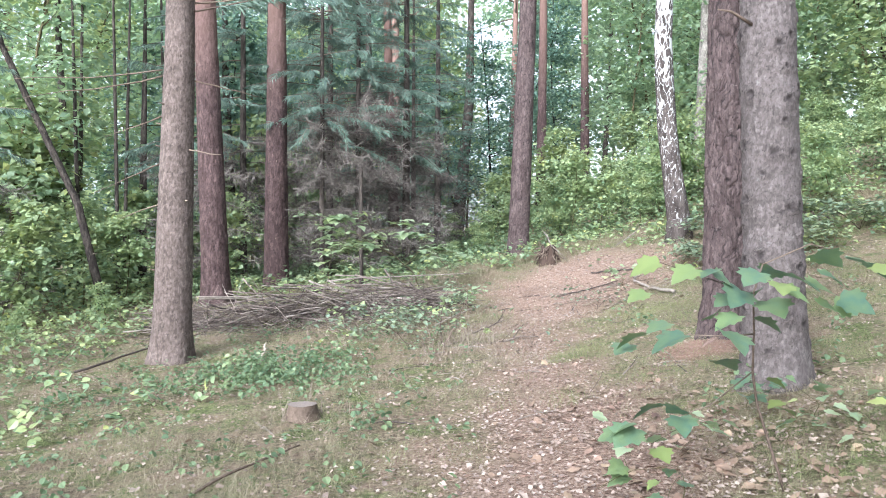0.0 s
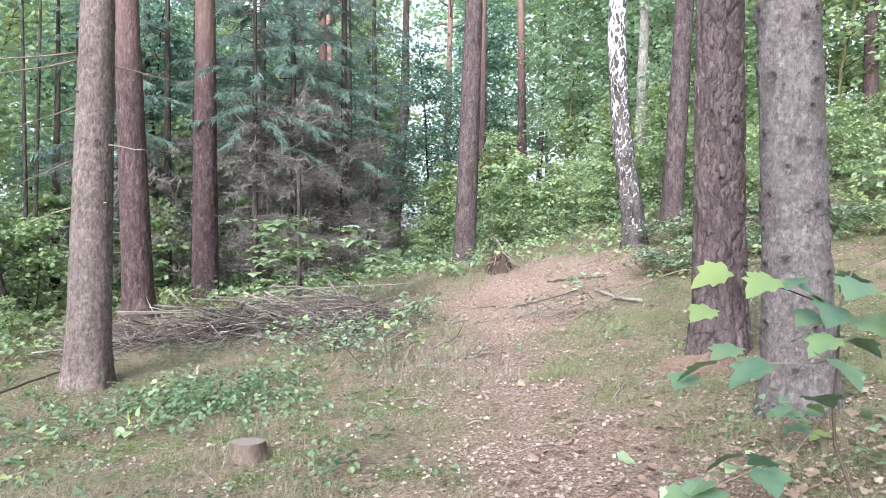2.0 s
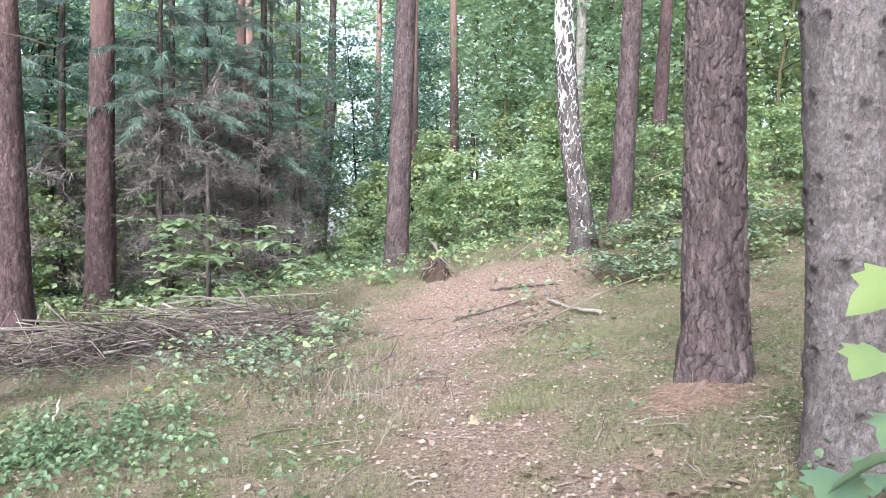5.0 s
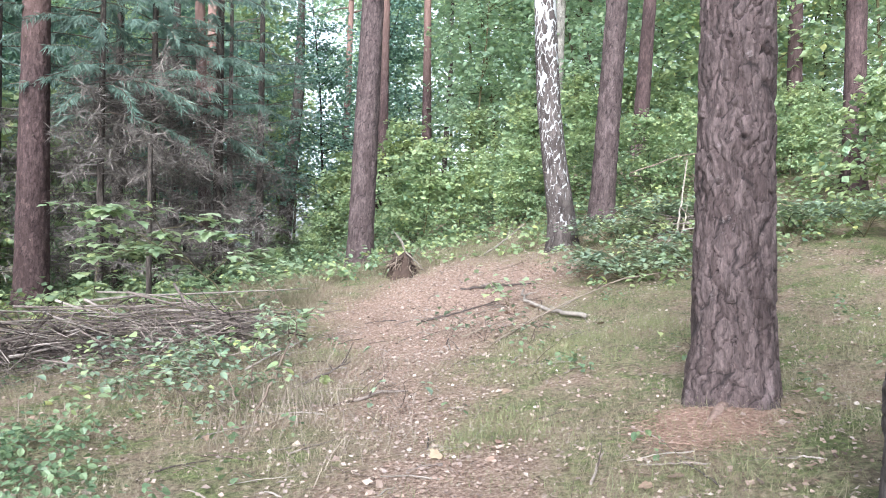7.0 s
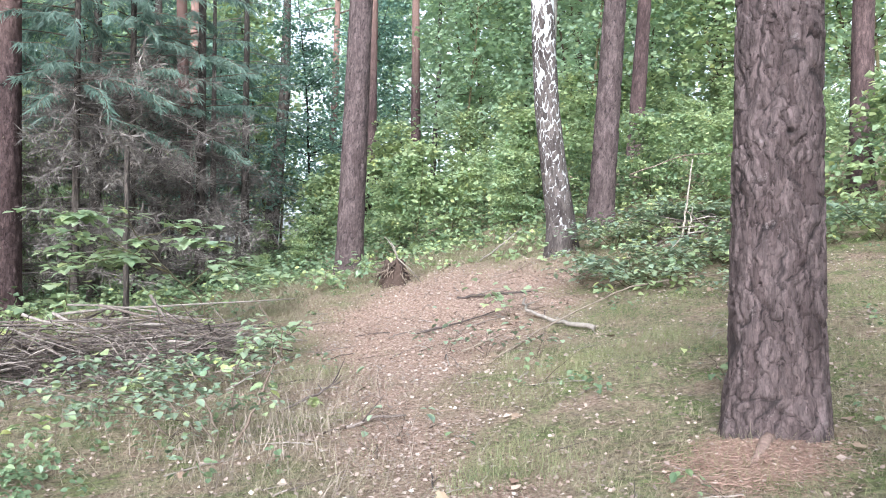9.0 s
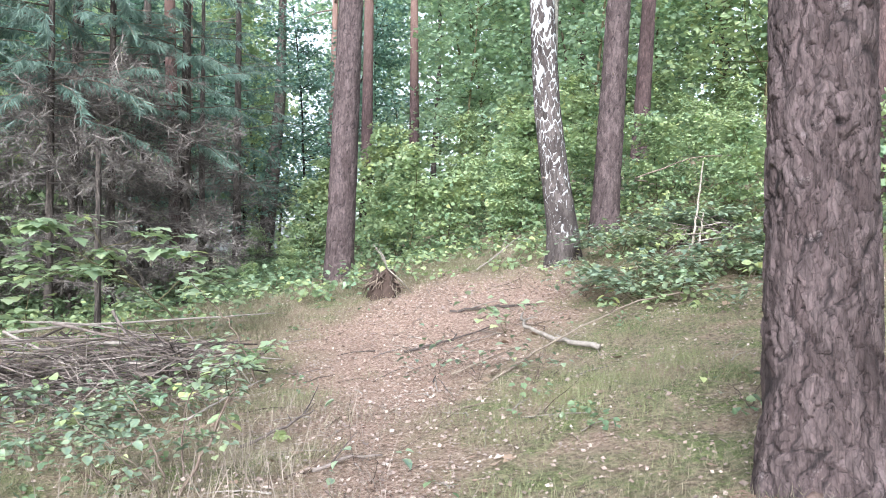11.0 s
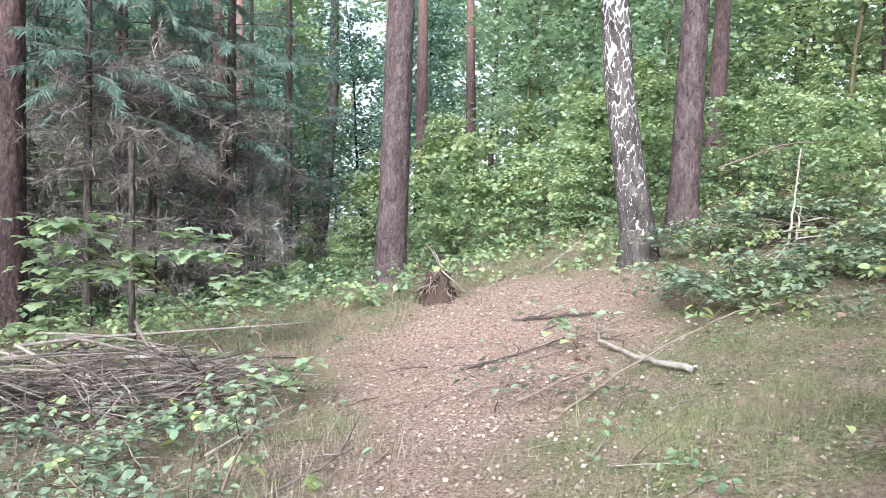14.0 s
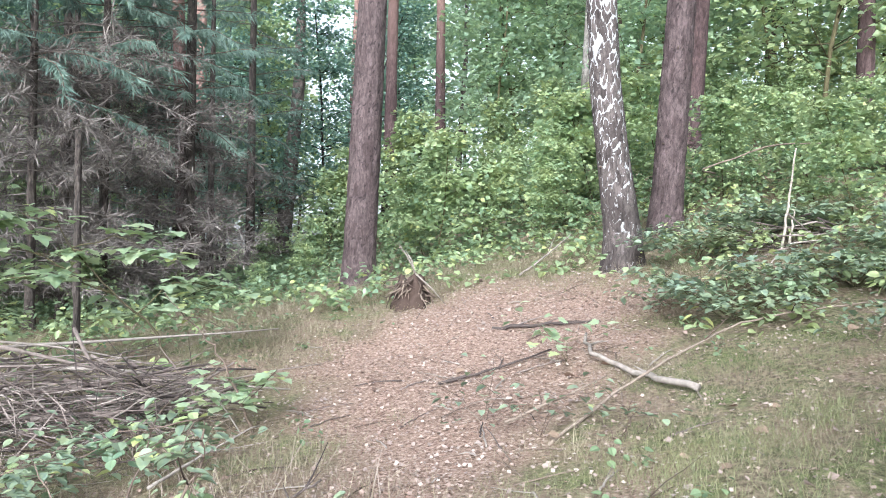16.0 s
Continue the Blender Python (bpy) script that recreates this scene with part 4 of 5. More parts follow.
def maple_sapling():
    """The sapling in front of the spruce, with large lobed leaves on long side shoots."""
    rg = np.random.default_rng(9)
    x, y = 1.72, 4.05
    z = gz(x, y)
    ob = thing("maple_sapling", "young maple sapling with large green and yellowish lobed leaves", "sapling", (x, y, z))
    S = np.array([(0, 0, -0.02), (-0.05, 0.06, 0.2), (-0.1, 0.12, 0.42), (-0.15, 0.05, 0.6), (-0.17, -0.02, 0.8), (-0.19, -0.06, 1.0), (-0.16, -0.1, 1.15)])
    part("stem", tri_mesh("stem", *tube(S, np.linspace(0.009, 0.004, 7), 8), TWIG), ob, "thin dark crooked stem")
    shoots = [[S[5], (-0.42, -0.12, 1.08), (-0.66, -0.12, 1.16)], [S[3], (-0.45, -0.2, 0.48), (-0.85, -0.35, 0.4)], [S[6], (0.05, -0.15, 1.25), (0.3, -0.15, 1.18)], [S[4], (-0.4, -0.25, 0.82), (-0.7, -0.25, 0.83)]]
    for P in shoots:
        part("side_shoot", tri_mesh("side_shoot", *tube(P, [0.004, 0.003, 0.0015], 6), TWIG), ob)
    spots = [(-0.67, -0.12, 1.16, 0.13, 3.1), (-0.5, -0.14, 1.13, 0.13, 3.6), (-0.43, -0.2, 1.1, 0.12, 0.3), (-0.6, -0.3, 0.83, 0.15, 3.3), (-0.75, -0.2, 0.82, 0.14, 2.6), (-0.45, -0.4, 0.86, 0.16, 5.0),
             (-0.85, -0.4, 0.42, 0.14, 3.9), (-0.7, -0.3, 0.5, 0.13, 2.7), (-0.62, -0.3, 0.45, 0.12, 4.6), (-0.9, -0.32, 0.38, 0.1, 3.2), (-0.3, -0.2, 1.03, 0.14, 4.2), (-0.18, -0.2, 0.98, 0.15, 4.8),
             (-0.1, -0.25, 1.1, 0.15, 5.4), (0.05, -0.2, 1.2, 0.14, 0.3), (0.2, -0.2, 1.18, 0.15, 5.9), (0.32, -0.1, 1.15, 0.13, 0.1), (0.1, -0.05, 1.05, 0.15, 0.4), (0.22, -0.1, 0.98, 0.14, 5.6), (-0.05, 0.02, 1.12, 0.12, 1.5),
             (-0.25, -0.3, 1.12, 0.13, 3.9), (-0.35, -0.3, 0.92, 0.12, 3.5), (-0.15, 0.15, 0.45, 0.11, 0.8), (0.0, 0.1, 0.4, 0.1, 0.2)]
    spots += [(px + rg.normal(0, 0.07), py + rg.normal(0, 0.1), pz + rg.normal(-0.03, 0.07), 0.8 * s, a + rg.normal(0, 0.8)) for px, py, pz, s, a in spots[:20]]
    for px, py, pz, s, a in spots:
        put_leaf(ob, MAPLE_SET, (px, py, pz), (math.cos(a), math.sin(a), -0.2), (rg.normal(0, 0.3), rg.normal(-0.2, 0.3), 1), 1.15 * s, rg)


maple_sapling()
shrub("maple_shrub", "layered maple shrub behind the brush pile, green leaves coloured as lit", "shrub", (-0.36, 14.06),
      [([(0, 0, 0), (-0.15, 0, 0.41), (-0.49, -0.05, 0.72), (-0.83, -0.1, 1.13), (-1.0, -0.1, 1.45)], 0.014), ([(-0.49, -0.05, 0.72), (-1.1, -0.1, 1.08), (-1.75, -0.15, 1.24)], 0.009), ([(-0.3, -0.02, 0.55), (0.0, -0.1, 0.84), (0.4, -0.15, 0.8)], 0.008),
       ([(-0.83, -0.1, 1.13), (-0.45, -0.1, 1.24), (-0.05, -0.15, 1.06)], 0.007), ([(-0.49, -0.05, 0.72), (-0.9, -0.3, 0.93), (-1.35, -0.35, 0.84)], 0.007), ([(-0.95, -0.1, 1.35), (-1.25, -0.12, 1.42), (-1.6, -0.15, 1.38)], 0.006),
       ([(-1.7, 0.2, 0), (-1.66, 0.2, 0.4), (-1.6, 0.18, 0.85)], 0.009)],
      290, LIT_MAPLE_SET, 0.13, 21, flat=0.13, twigs=8, more=260, rise=(-0.06, 0.16))
shrub("hazel_shrub", "low shrub of grey-green rounded leaves with dark bare canes", "shrub", (-0.12, 9.75),
      [([(0.1, -0.3, 0), (0.25, -0.2, 0.25), (0.4, 0.0, 0.55), (0.42, 0, 0.75)], 0.011), ([(0, 0, 0), (-0.1, 0.1, 0.3), (-0.25, 0.2, 0.55)], 0.008), ([(0.1, 0, 0), (0.1, 0.2, 0.35), (0.2, 0.3, 0.7)], 0.008),
       ([(-0.1, 0, 0), (-0.3, 0, 0.25), (-0.5, 0.1, 0.4)], 0.007), ([(0, -0.2, 0), (-0.1, -0.3, 0.2), (-0.25, -0.4, 0.35)], 0.007), ([(-0.3, 0.1, 0), (-0.5, 0.1, 0.2), (-0.8, 0.2, 0.3)], 0.007)], 190, OVAL_SET, 0.058, 22, mat=TWIG, twigs=7, more=140, flat=0.22, rise=(-0.05, 0.35))
shrub("hazel_shrub", "low shrub of grey-green rounded leaves below the brush pile", "shrub", (-0.75, 10.9),
      [([(0, 0, 0), (-0.15, 0.1, 0.25), (-0.35, 0.1, 0.4)], 0.008), ([(0, 0, 0), (0.2, 0.1, 0.25), (0.4, 0.1, 0.36)], 0.008), ([(0, 0, 0), (0, -0.2, 0.2), (0.1, -0.4, 0.28)], 0.007), ([(0, 0, 0), (0.1, 0.3, 0.25), (0.2, 0.5, 0.36)], 0.007), ([(-0.2, 0, 0), (-0.5, -0.1, 0.2), (-0.8, -0.1, 0.26)], 0.007)],
      200, OVAL_SET, 0.07, 23, mat=TWIG, twigs=7, more=160, flat=0.2, rise=(-0.1, 0.25))
shrub("maple_sapling", "thin forked sapling with sparse pale leaves beside the path", "sapling", (0.41, 12.05),
      [([(0, 0, 0), (-0.1, 0, 0.25), (-0.21, 0, 0.52), (-0.38, 0, 0.72), (-0.57, 0, 0.94)], 0.01), ([(-0.07, 0, 0.18), (0.05, 0, 0.3), (0.16, 0, 0.42)], 0.006)], 90, LIT_MAPLE_SET, 0.1, 24, mat=TWIG, twigs=5, flat=0.15, rise=(-0.05, 0.2))
LOW_HAZEL = "spreading low shrub of dense green leaves beside the path"
shrub("hazel_shrub", LOW_HAZEL, "shrub", (4.3, 12.6),
      [([(0, 0, 0), (-0.3, 0, 0.18), (-0.55, -0.1, 0.26)], 0.009), ([(0, 0, 0), (0.3, 0, 0.22), (0.65, 0, 0.34)], 0.009), ([(0, 0, 0), (0.05, 0.2, 0.3), (0.1, 0.3, 0.5)], 0.009), ([(0, 0, 0), (0.1, -0.3, 0.18), (0.2, -0.55, 0.2)], 0.008),
       ([(0, 0.2, 0), (-0.3, 0.4, 0.25), (-0.4, 0.5, 0.4)], 0.008), ([(0.2, 0.2, 0), (0.5, 0.4, 0.3), (0.75, 0.5, 0.45)], 0.008)], 280, OVAL_SET, 0.075, 25, twigs=9, more=800, flat=0.2, rise=(-0.05, 0.3))
shrub("hazel_shrub", LOW_HAZEL, "shrub", (5.5, 12.7),
      [([(0, 0, 0), (-0.3, 0, 0.22), (-0.6, -0.1, 0.34)], 0.009), ([(0, 0, 0), (0.3, 0, 0.28), (0.6, 0, 0.42)], 0.009), ([(0, 0, 0), (0.05, 0.2, 0.3), (0.1, 0.3, 0.5)], 0.009), ([(0, 0, 0), (0.1, -0.3, 0.2), (0.2, -0.65, 0.28)], 0.008)],
      260, OVAL_SET, 0.078, 26, twigs=11, more=800, flat=0.2, rise=(-0.05, 0.3))
shrub("maple_seedling", "small bright green seedling on the path's edge", "seedling", (2.75, 12.4), [([(0, 0, 0), (0.02, 0, 0.15), (0.1, 0, 0.22)], 0.004), ([(0, 0, 0), (-0.05, 0, 0.12), (-0.12, 0, 0.2)], 0.004)], 34, LIT_MAPLE_SET, 0.08, 27, twigs=3)
shrub("maple_seedling", "small pale seedling in front of the spruce", "seedling", (2.05, 5.45), [([(0, 0, 0), (0.02, 0, 0.12), (0.08, 0, 0.2)], 0.004)], 14, MAPLE_SET, 0.11, 28, twigs=3)
shrub("maple_seedling", "small yellowish seedling among fallen leaves", "seedling", (1.2, 4.05), [([(0, 0, 0), (0.02, 0, 0.12), (-0.05, 0, 0.2)], 0.004)], 9, MAPLE_SET, 0.11, 29, twigs=2)
for k, (x, y) in enumerate([(2.0, 4.7), (1.55, 4.75), (2.35, 5.1), (1.0, 4.5), (2.6, 4.5)]):
    shrub("maple_seedling", "small seedling with yellowing leaves among fallen leaves", "seedling", (x, y), [([(0, 0, 0), (0.02, 0, 0.1), (0.06, 0.02, 0.18)], 0.003)], 8, LIT_MAPLE_SET, 0.1, 70 + k, "seedlings", twigs=2)
for k, (x, y, n) in enumerate([(2.1, 11.05, 34), (1.85, 11.5, 22), (2.45, 10.7, 16), (4.6, 11.35, 60), (5.2, 11.3, 60), (3.95, 13.3, 70), (4.9, 13.4, 80), (0.1, 11.3, 40), (-0.5, 12.0, 60), (3.3, 9.2, 10), (1.0, 9.2, 8)]):
    shrub("low_seedling_clump", "low clump of thin seedlings with sparse leaves", "seedling", (x, y), [([(0, 0, 0), (-0.08, 0.02, 0.1), (-0.16, 0, 0.18)], 0.004), ([(0.02, 0, 0), (0.1, 0.05, 0.12), (0.18, 0.05, 0.2)], 0.004), ([(0, 0, 0), (0.02, -0.08, 0.14), (0.02, -0.12, 0.26)], 0.004)],
          n, OVAL_SET, 0.06, 170 + k, "seedling clumps", mat=TWIG, twigs=4, flat=0.2)
for k, (x, y) in enumerate([(6.4, 14.6), (6.8, 13.2), (5.0, 14.6), (5.9, 14.9), (7.4, 12.4)]):
    shrub("hazel_shrub", "low leafy shrub on the rising slope", "shrub", (x, y), [([(0, 0, 0), (-0.3, 0, 0.25), (-0.5, 0, 0.35)], 0.008), ([(0, 0, 0), (0.25, 0.1, 0.25), (0.5, 0.1, 0.4)], 0.008), ([(0, 0, 0), (0, -0.2, 0.3), (0.1, -0.4, 0.3)], 0.008)],
          130, OVAL_SET, 0.085, 40 + k, "slope shrubs", twigs=8, more=420, flat=0.2)

# ---- brush pile, logs, stumps, sticks ----


def brush_pile():
    rg = np.random.default_rng(31)
    ob = thing("brush_pile", "long heap of cut grey-brown branches and twigs", "brush pile", (-2.0, 12.4, gz(-2.0, 12.4)))
    z0 = gz(-2.0, 12.4)
    for i in range(200):
        top = i >= 188
        loose = i % 3 == 0
        f = rg.uniform(0, 1)
        cx, cy = -4.2 + 4.3 * f, 11.9 + 1.0 * rg.uniform(0, 1) + 0.6 * f
        peak = 0.56 * min(1, 0.2 + 1.6 * f) * min(1, (1.06 - f) * 4)
        h = peak * (0.95 if top else rg.uniform(0.02, 0.9) * (0.35 + 0.65 * min(1, (cy - 11.9) / 0.7)))
        L = rg.uniform(1.2, 2.6) if top else rg.uniform(0.3, 0.9) if loose else rg.uniform(0.5, 1.5)
        a = rg.normal(0.12, 0.16 if top else 0.65)
        d = np.array([math.cos(a), math.sin(a), rg.normal(0, 0.05 if top else 0.55 if loose else 0.15)])
        P = crooked(np.array([cx + 2.0, cy - 12.4, gz(cx, cy) - z0 + h]) - d * L / 2, d, L, 6, 0.05, rg)
        for p in P:
            p[2] = max(p[2], gz(p[0] - 2.0, p[1] + 12.4) - z0 + 0.01)
        r = rg.uniform(0.006, 0.019)
        part("branch", tri_mesh("branch", *tube(P, np.linspace(r, r * 0.4, 6), 6), PALE if top and i % 2 else BRUSH), ob)
    A = np.stack([rg.uniform(-2.3, 2.0, 2600), rg.normal(0.0, 0.45, 2600), np.zeros(2600)], 1)
    f = (A[:, 0] + 2.0) / 3.9
    A[:, 2] = ground_z(A[:, 0] - 2.0, A[:, 1] + 12.4) - z0 + rg.uniform(0, 0.42, 2600) * np.exp(-(A[:, 1] / 0.6) ** 2)
    W = rg.normal(0, 1, A.shape) * np.array([1, 0.6, 0.35])
    twig = (np.array([(-0.007, 0, 0), (0.007, 0, 0), (0.03, 0.5, 0.008), (0, 1, 0.0), (0.02, 0.5, -0.008)]), np.array([(0, 1, 2), (2, 3, 4), (0, 2, 4), (1, 4, 2)]))
    tagged(part("twig_tangle", tri_mesh("twig_tangle", *leaf_cloud(twig, A, W, rg.normal(0, 1, A.shape), rg.uniform(0.2, 0.7, len(A))), BRUSH, False), ob, "tangle of thin twigs"), kind="stuff")


brush_pile()


def twig_heap():
    """A low heap of brown twigs round the stakes on the slope."""
    rg = np.random.default_rng(33)
    x, y = 6.05, 14.25
    ob = thing("twig_heap", "low heap of brown twigs and dead stalks on the slope", "brush pile", (x, y, gz(x, y)))
    for i in range(60):
        a, f = rg.uniform(0, np.pi), rg.uniform(0, 1)
        cx, cy = rg.normal(0, 0.45), rg.normal(0, 0.25)
        d = np.array([math.cos(a), math.sin(a) * 0.5, rg.normal(0, 0.25)])
        L = rg.uniform(0.3, 0.9)
        c = np.array([cx, cy, gz(x + cx, y + cy) - gz(x, y) + 0.02 + 0.28 * f * math.exp(-cx * cx * 3)])
        P = crooked(c - d * L / 2, d, L, 5, 0.08, rg)
        P[:, 2] = np.maximum(P[:, 2], [gz(x + p[0], y + p[1]) - gz(x, y) + 0.01 for p in P])
        part("twig", tri_mesh("twig", *tube(P, np.linspace(0.01, 0.004, 5), 5), BRUSH), ob)


twig_heap()


def stick(name, label, pts, r, mat=BRUSH, seed=1, lift=0.012, forks=0, category="branch", group="fallen branches"):
    """A fallen branch through (x, y, height above ground) points."""
    rg = np.random.default_rng(seed)
    P = np.array([(x, y, gz(x, y) + h + lift) for x, y, h in pts])
    t = np.linspace(0, len(P) - 1, max(6, 4 * len(P)))
    Q = np.stack([np.interp(t, np.arange(len(P)), P[:, c]) for c in range(3)], 1)
    Q[1:-1] += rg.normal(0, 0.35 * r, Q[1:-1].shape)
    o = Q[0].copy()
    ob = thing(name, label, category, tuple(o), group)
    part("shaft", tri_mesh("shaft", *tube(Q - o, np.linspace(r, r * 0.45, len(Q)), 8), mat), ob)
    for i in range(forks):
        k = int(rg.integers(2, len(Q) - 1))
        d = Q[k] - Q[k - 1]
        d = d / np.linalg.norm(d) + np.array([*rg.normal(0, 0.6, 2), abs(rg.normal(0.1, 0.2))])
        B = crooked(Q[k] - o, d, rg.uniform(0.12, 0.4), 4, 0.1, rg)
        part("side_twig", tri_mesh("side_twig", *tube(B, np.linspace(r * 0.5, r * 0.15, 4), 5), mat), ob)
    return ob


stick("fallen_log", "pale forked piece of birch branch lying on leaf litter", [(3.2, 11.2, 0.02), (3.02, 11.75, 0.03), (2.9, 12.25, 0.03), (3.05, 12.75, 0.05)], 0.026, PALE, 3, 0.03, 2, "log")
stick("fallen_branch", "bent dead branch half raised over the path's edge", [(2.1, 10.9, 0.0), (2.74, 11.34, 0.1), (3.29, 11.64, 0.16), (3.83, 11.83, 0.18), (4.42, 12.02, 0.12), (5.0, 12.12, 0.06), (5.6, 12.25, 0.0)], 0.011, TWIG, 4, 0.0, 3)
stick("fallen_branch", "grey stick lying across the trodden path", [(1.78, 12.55, 0), (2.2, 12.6, 0.02), (2.75, 12.75, 0.02)], 0.014, BRUSH, 5, forks=1)
stick("fallen_branch", "grey stick lying at the top of the path", [(2.5, 13.7, 0), (2.95, 13.5, 0.02), (3.4, 13.3, 0)], 0.018, BRUSH, 6, forks=2)
stick("fallen_branch", "straight thin stick lying in dry grass", [(-1.6, 4.4, 0.0), (-1.3, 5.0, 0.04), (-1.0, 5.6, 0.03)], 0.013, TWIG, 7)
stick("fallen_branch", "thin stick pointing into the grass by the spruce", [(-3.0, 9.2, 0.03), (-2.3, 9.0, 0.06), (-1.75, 8.9, 0.03)], 0.009, TWIG, 8, forks=2)
stick("fallen_branch", "grey branch lying beyond the spruce's foot", [(-4.3, 9.4, 0.02), (-3.9, 10.3, 0.06), (-3.5, 11.2, 0.1)], 0.016, BRUSH, 9, forks=3)
rg = np.random.default_rng(88)
for k in range(130):
    y = rg.uniform(6.0, 14.5)
    x = np.interp(y, [6, 14], [0.9, 2.4]) + rg.normal(0, 1.1)
    a, L = rg.uniform(0, np.pi), rg.uniform(0.1, 0.45)
    stick("fallen_twig", "short dry twig lying on the leaf litter", [(x, y, 0), (x + L / 2 * math.cos(a), y + L / 2 * math.sin(a), 0.012), (x + L * math.cos(a), y + L * math.sin(a), 0)], rg.uniform(0.003, 0.008), (TWIG, PALE, BRUSH)[k % 3], 300 + k, 0.006, int(rg.integers(0, 2)), "twig", "fallen twigs")
stick("fallen_branch", "grey stick lying at the edge of the trodden path", [(0.71, 9.52, 0), (0.92, 9.6, 0.02), (1.13, 9.63, 0.01)], 0.014, BRUSH, 21, forks=1)
stick("fallen_branch", "forked dry branch lying beside the shrub", [(0.3, 10.3, 0.02), (0.58, 10.5, 0.05), (0.8, 10.72, 0.08)], 0.013, BRUSH, 22, forks=3)
stick("fallen_branch", "long pale stick leaning on the grass tuft", [(-0.11, 11.07, 0.05), (0.18, 11.4, 0.1), (0.46, 11.74, 0.12)], 0.011, PALE, 23, forks=1)
stick("fallen_branch", "dark twiggy branch lying at the path's edge", [(1.95, 11.3, 0.03), (2.3, 11.35, 0.07), (2.75, 11.6, 0.1)], 0.011, TWIG, 24, forks=5)
stick("standing_pole", "pale barkless pole standing upright on the slope", [(5.72, 14.1, -0.02), (5.8, 14.1, 0.45), (5.9, 14.1, 1.12)], 0.018, PALE_WOOD, 12, 0, 0, "pole", "poles")
stick("standing_pole", "short pale split stake standing on the slope", [(5.85, 14.2, -0.02), (5.92, 14.2, 0.2), (5.95, 14.2, 0.45)], 0.018, PALE_WOOD, 13, 0, 0, "pole", "poles")
stick("fallen_branch", "pale thin stick leaning in the leaves before the birch", [(3.3, 15.5, 0.02), (3.65, 15.6, 0.2), (4.0, 15.7, 0.4)], 0.014, PALE, 16, 0, 1)
stick("wooden_peg", "short pale wooden stake standing in green herbs", [(-2.05, 9.1, -0.02), (-2.04, 9.1, 0.08), (-2.0, 9.1, 0.27)], 0.022, PALE_WOOD, 14, 0, 0, "stake", "stakes")
stick("fallen_branch", "arched dead branch reaching out of the bushes", [(6.4, 16.6, 0.6), (5.95, 16.2, 0.78), (6.9, 16.0, 0.95), (7.6, 15.9, 0.85), (8.2, 15.8, 0.0)], 0.014, TWIG, 15, 0, 3)


def root_stump():
    """A weathered stump with upturned roots and two pale splinters."""
    rg = np.random.default_rng(17)
    x, y = 1.95, 14.95
    ob = thing("root_stump", "rotten dark stump with stringy roots and pale splinters", "stump", (x, y, gz(x, y)))
    n, seg = 9, 26
    h, th = np.linspace(-0.05, 0.3, n), np.arange(seg) / seg * 2 * np.pi
    H, T = np.meshgrid(h, th, indexing="ij")
    R = (0.2 - 0.27 * np.clip(H, 0, 1)) * (1 + 0.25 * np.sin(5 * T + 1) * (1 - H / 0.35) + rg.normal(0, 0.07, H.shape))
    V = np.stack([R * np.cos(T), R * np.sin(T) * 0.8, H + rg.normal(0, 0.012, H.shape) + 0.06 * np.sin(3 * T) * (H > 0.2)], -1).reshape(-1, 3)
    V = np.concatenate([V, [(0, 0, 0.22)]])
    i, j = np.meshgrid(np.arange(n - 1), np.arange(seg), indexing="ij")
    a, b, c, d = i * seg + j, i * seg + (j + 1) % seg, (i + 1) * seg + (j + 1) % seg, (i + 1) * seg + j
    F = np.concatenate([np.stack([a, b, c], -1).reshape(-1, 3), np.stack([a, c, d], -1).reshape(-1, 3), np.array([[(n - 1) * seg + k, (n - 1) * seg + (k + 1) % seg, n * seg] for k in range(seg)])])
    part("body", tri_mesh("body", V, F, wood_material("rotten_wood", [(0, (0.05, 0.032, 0.024)), (1, (0.11, 0.075, 0.06))], 26), True), ob)
    for k in range(44):
        t = rg.uniform(0, 2 * np.pi)
        P = crooked((0.12 * math.cos(t), 0.1 * math.sin(t), rg.uniform(0.12, 0.34)), (math.cos(t), math.sin(t), -0.6), rg.uniform(0.12, 0.34), 6, 0.32, rg, 0.1)
        P[:, 2] = np.maximum(P[:, 2], [gz(x + p[0], y + p[1]) - gz(x, y) + 0.005 for p in P])
        part("root", tri_mesh("root", *tube(P, np.linspace(0.012, 0.003, 6), 6), TWIG), ob)
    for end in ((-0.14, 0, 0.66), (0.36, -0.1, 0.02), (-0.06, 0.05, 0.6)):
        part("splinter", tri_mesh("splinter", *tube([(0.02, -0.1, 0.36), ((0.02 + end[0]) / 2, -0.1, (0.36 + end[2]) / 2 + 0.02), end], [0.009, 0.008, 0.004], 6), PALE), ob, "pale splinter of wood")


root_stump()


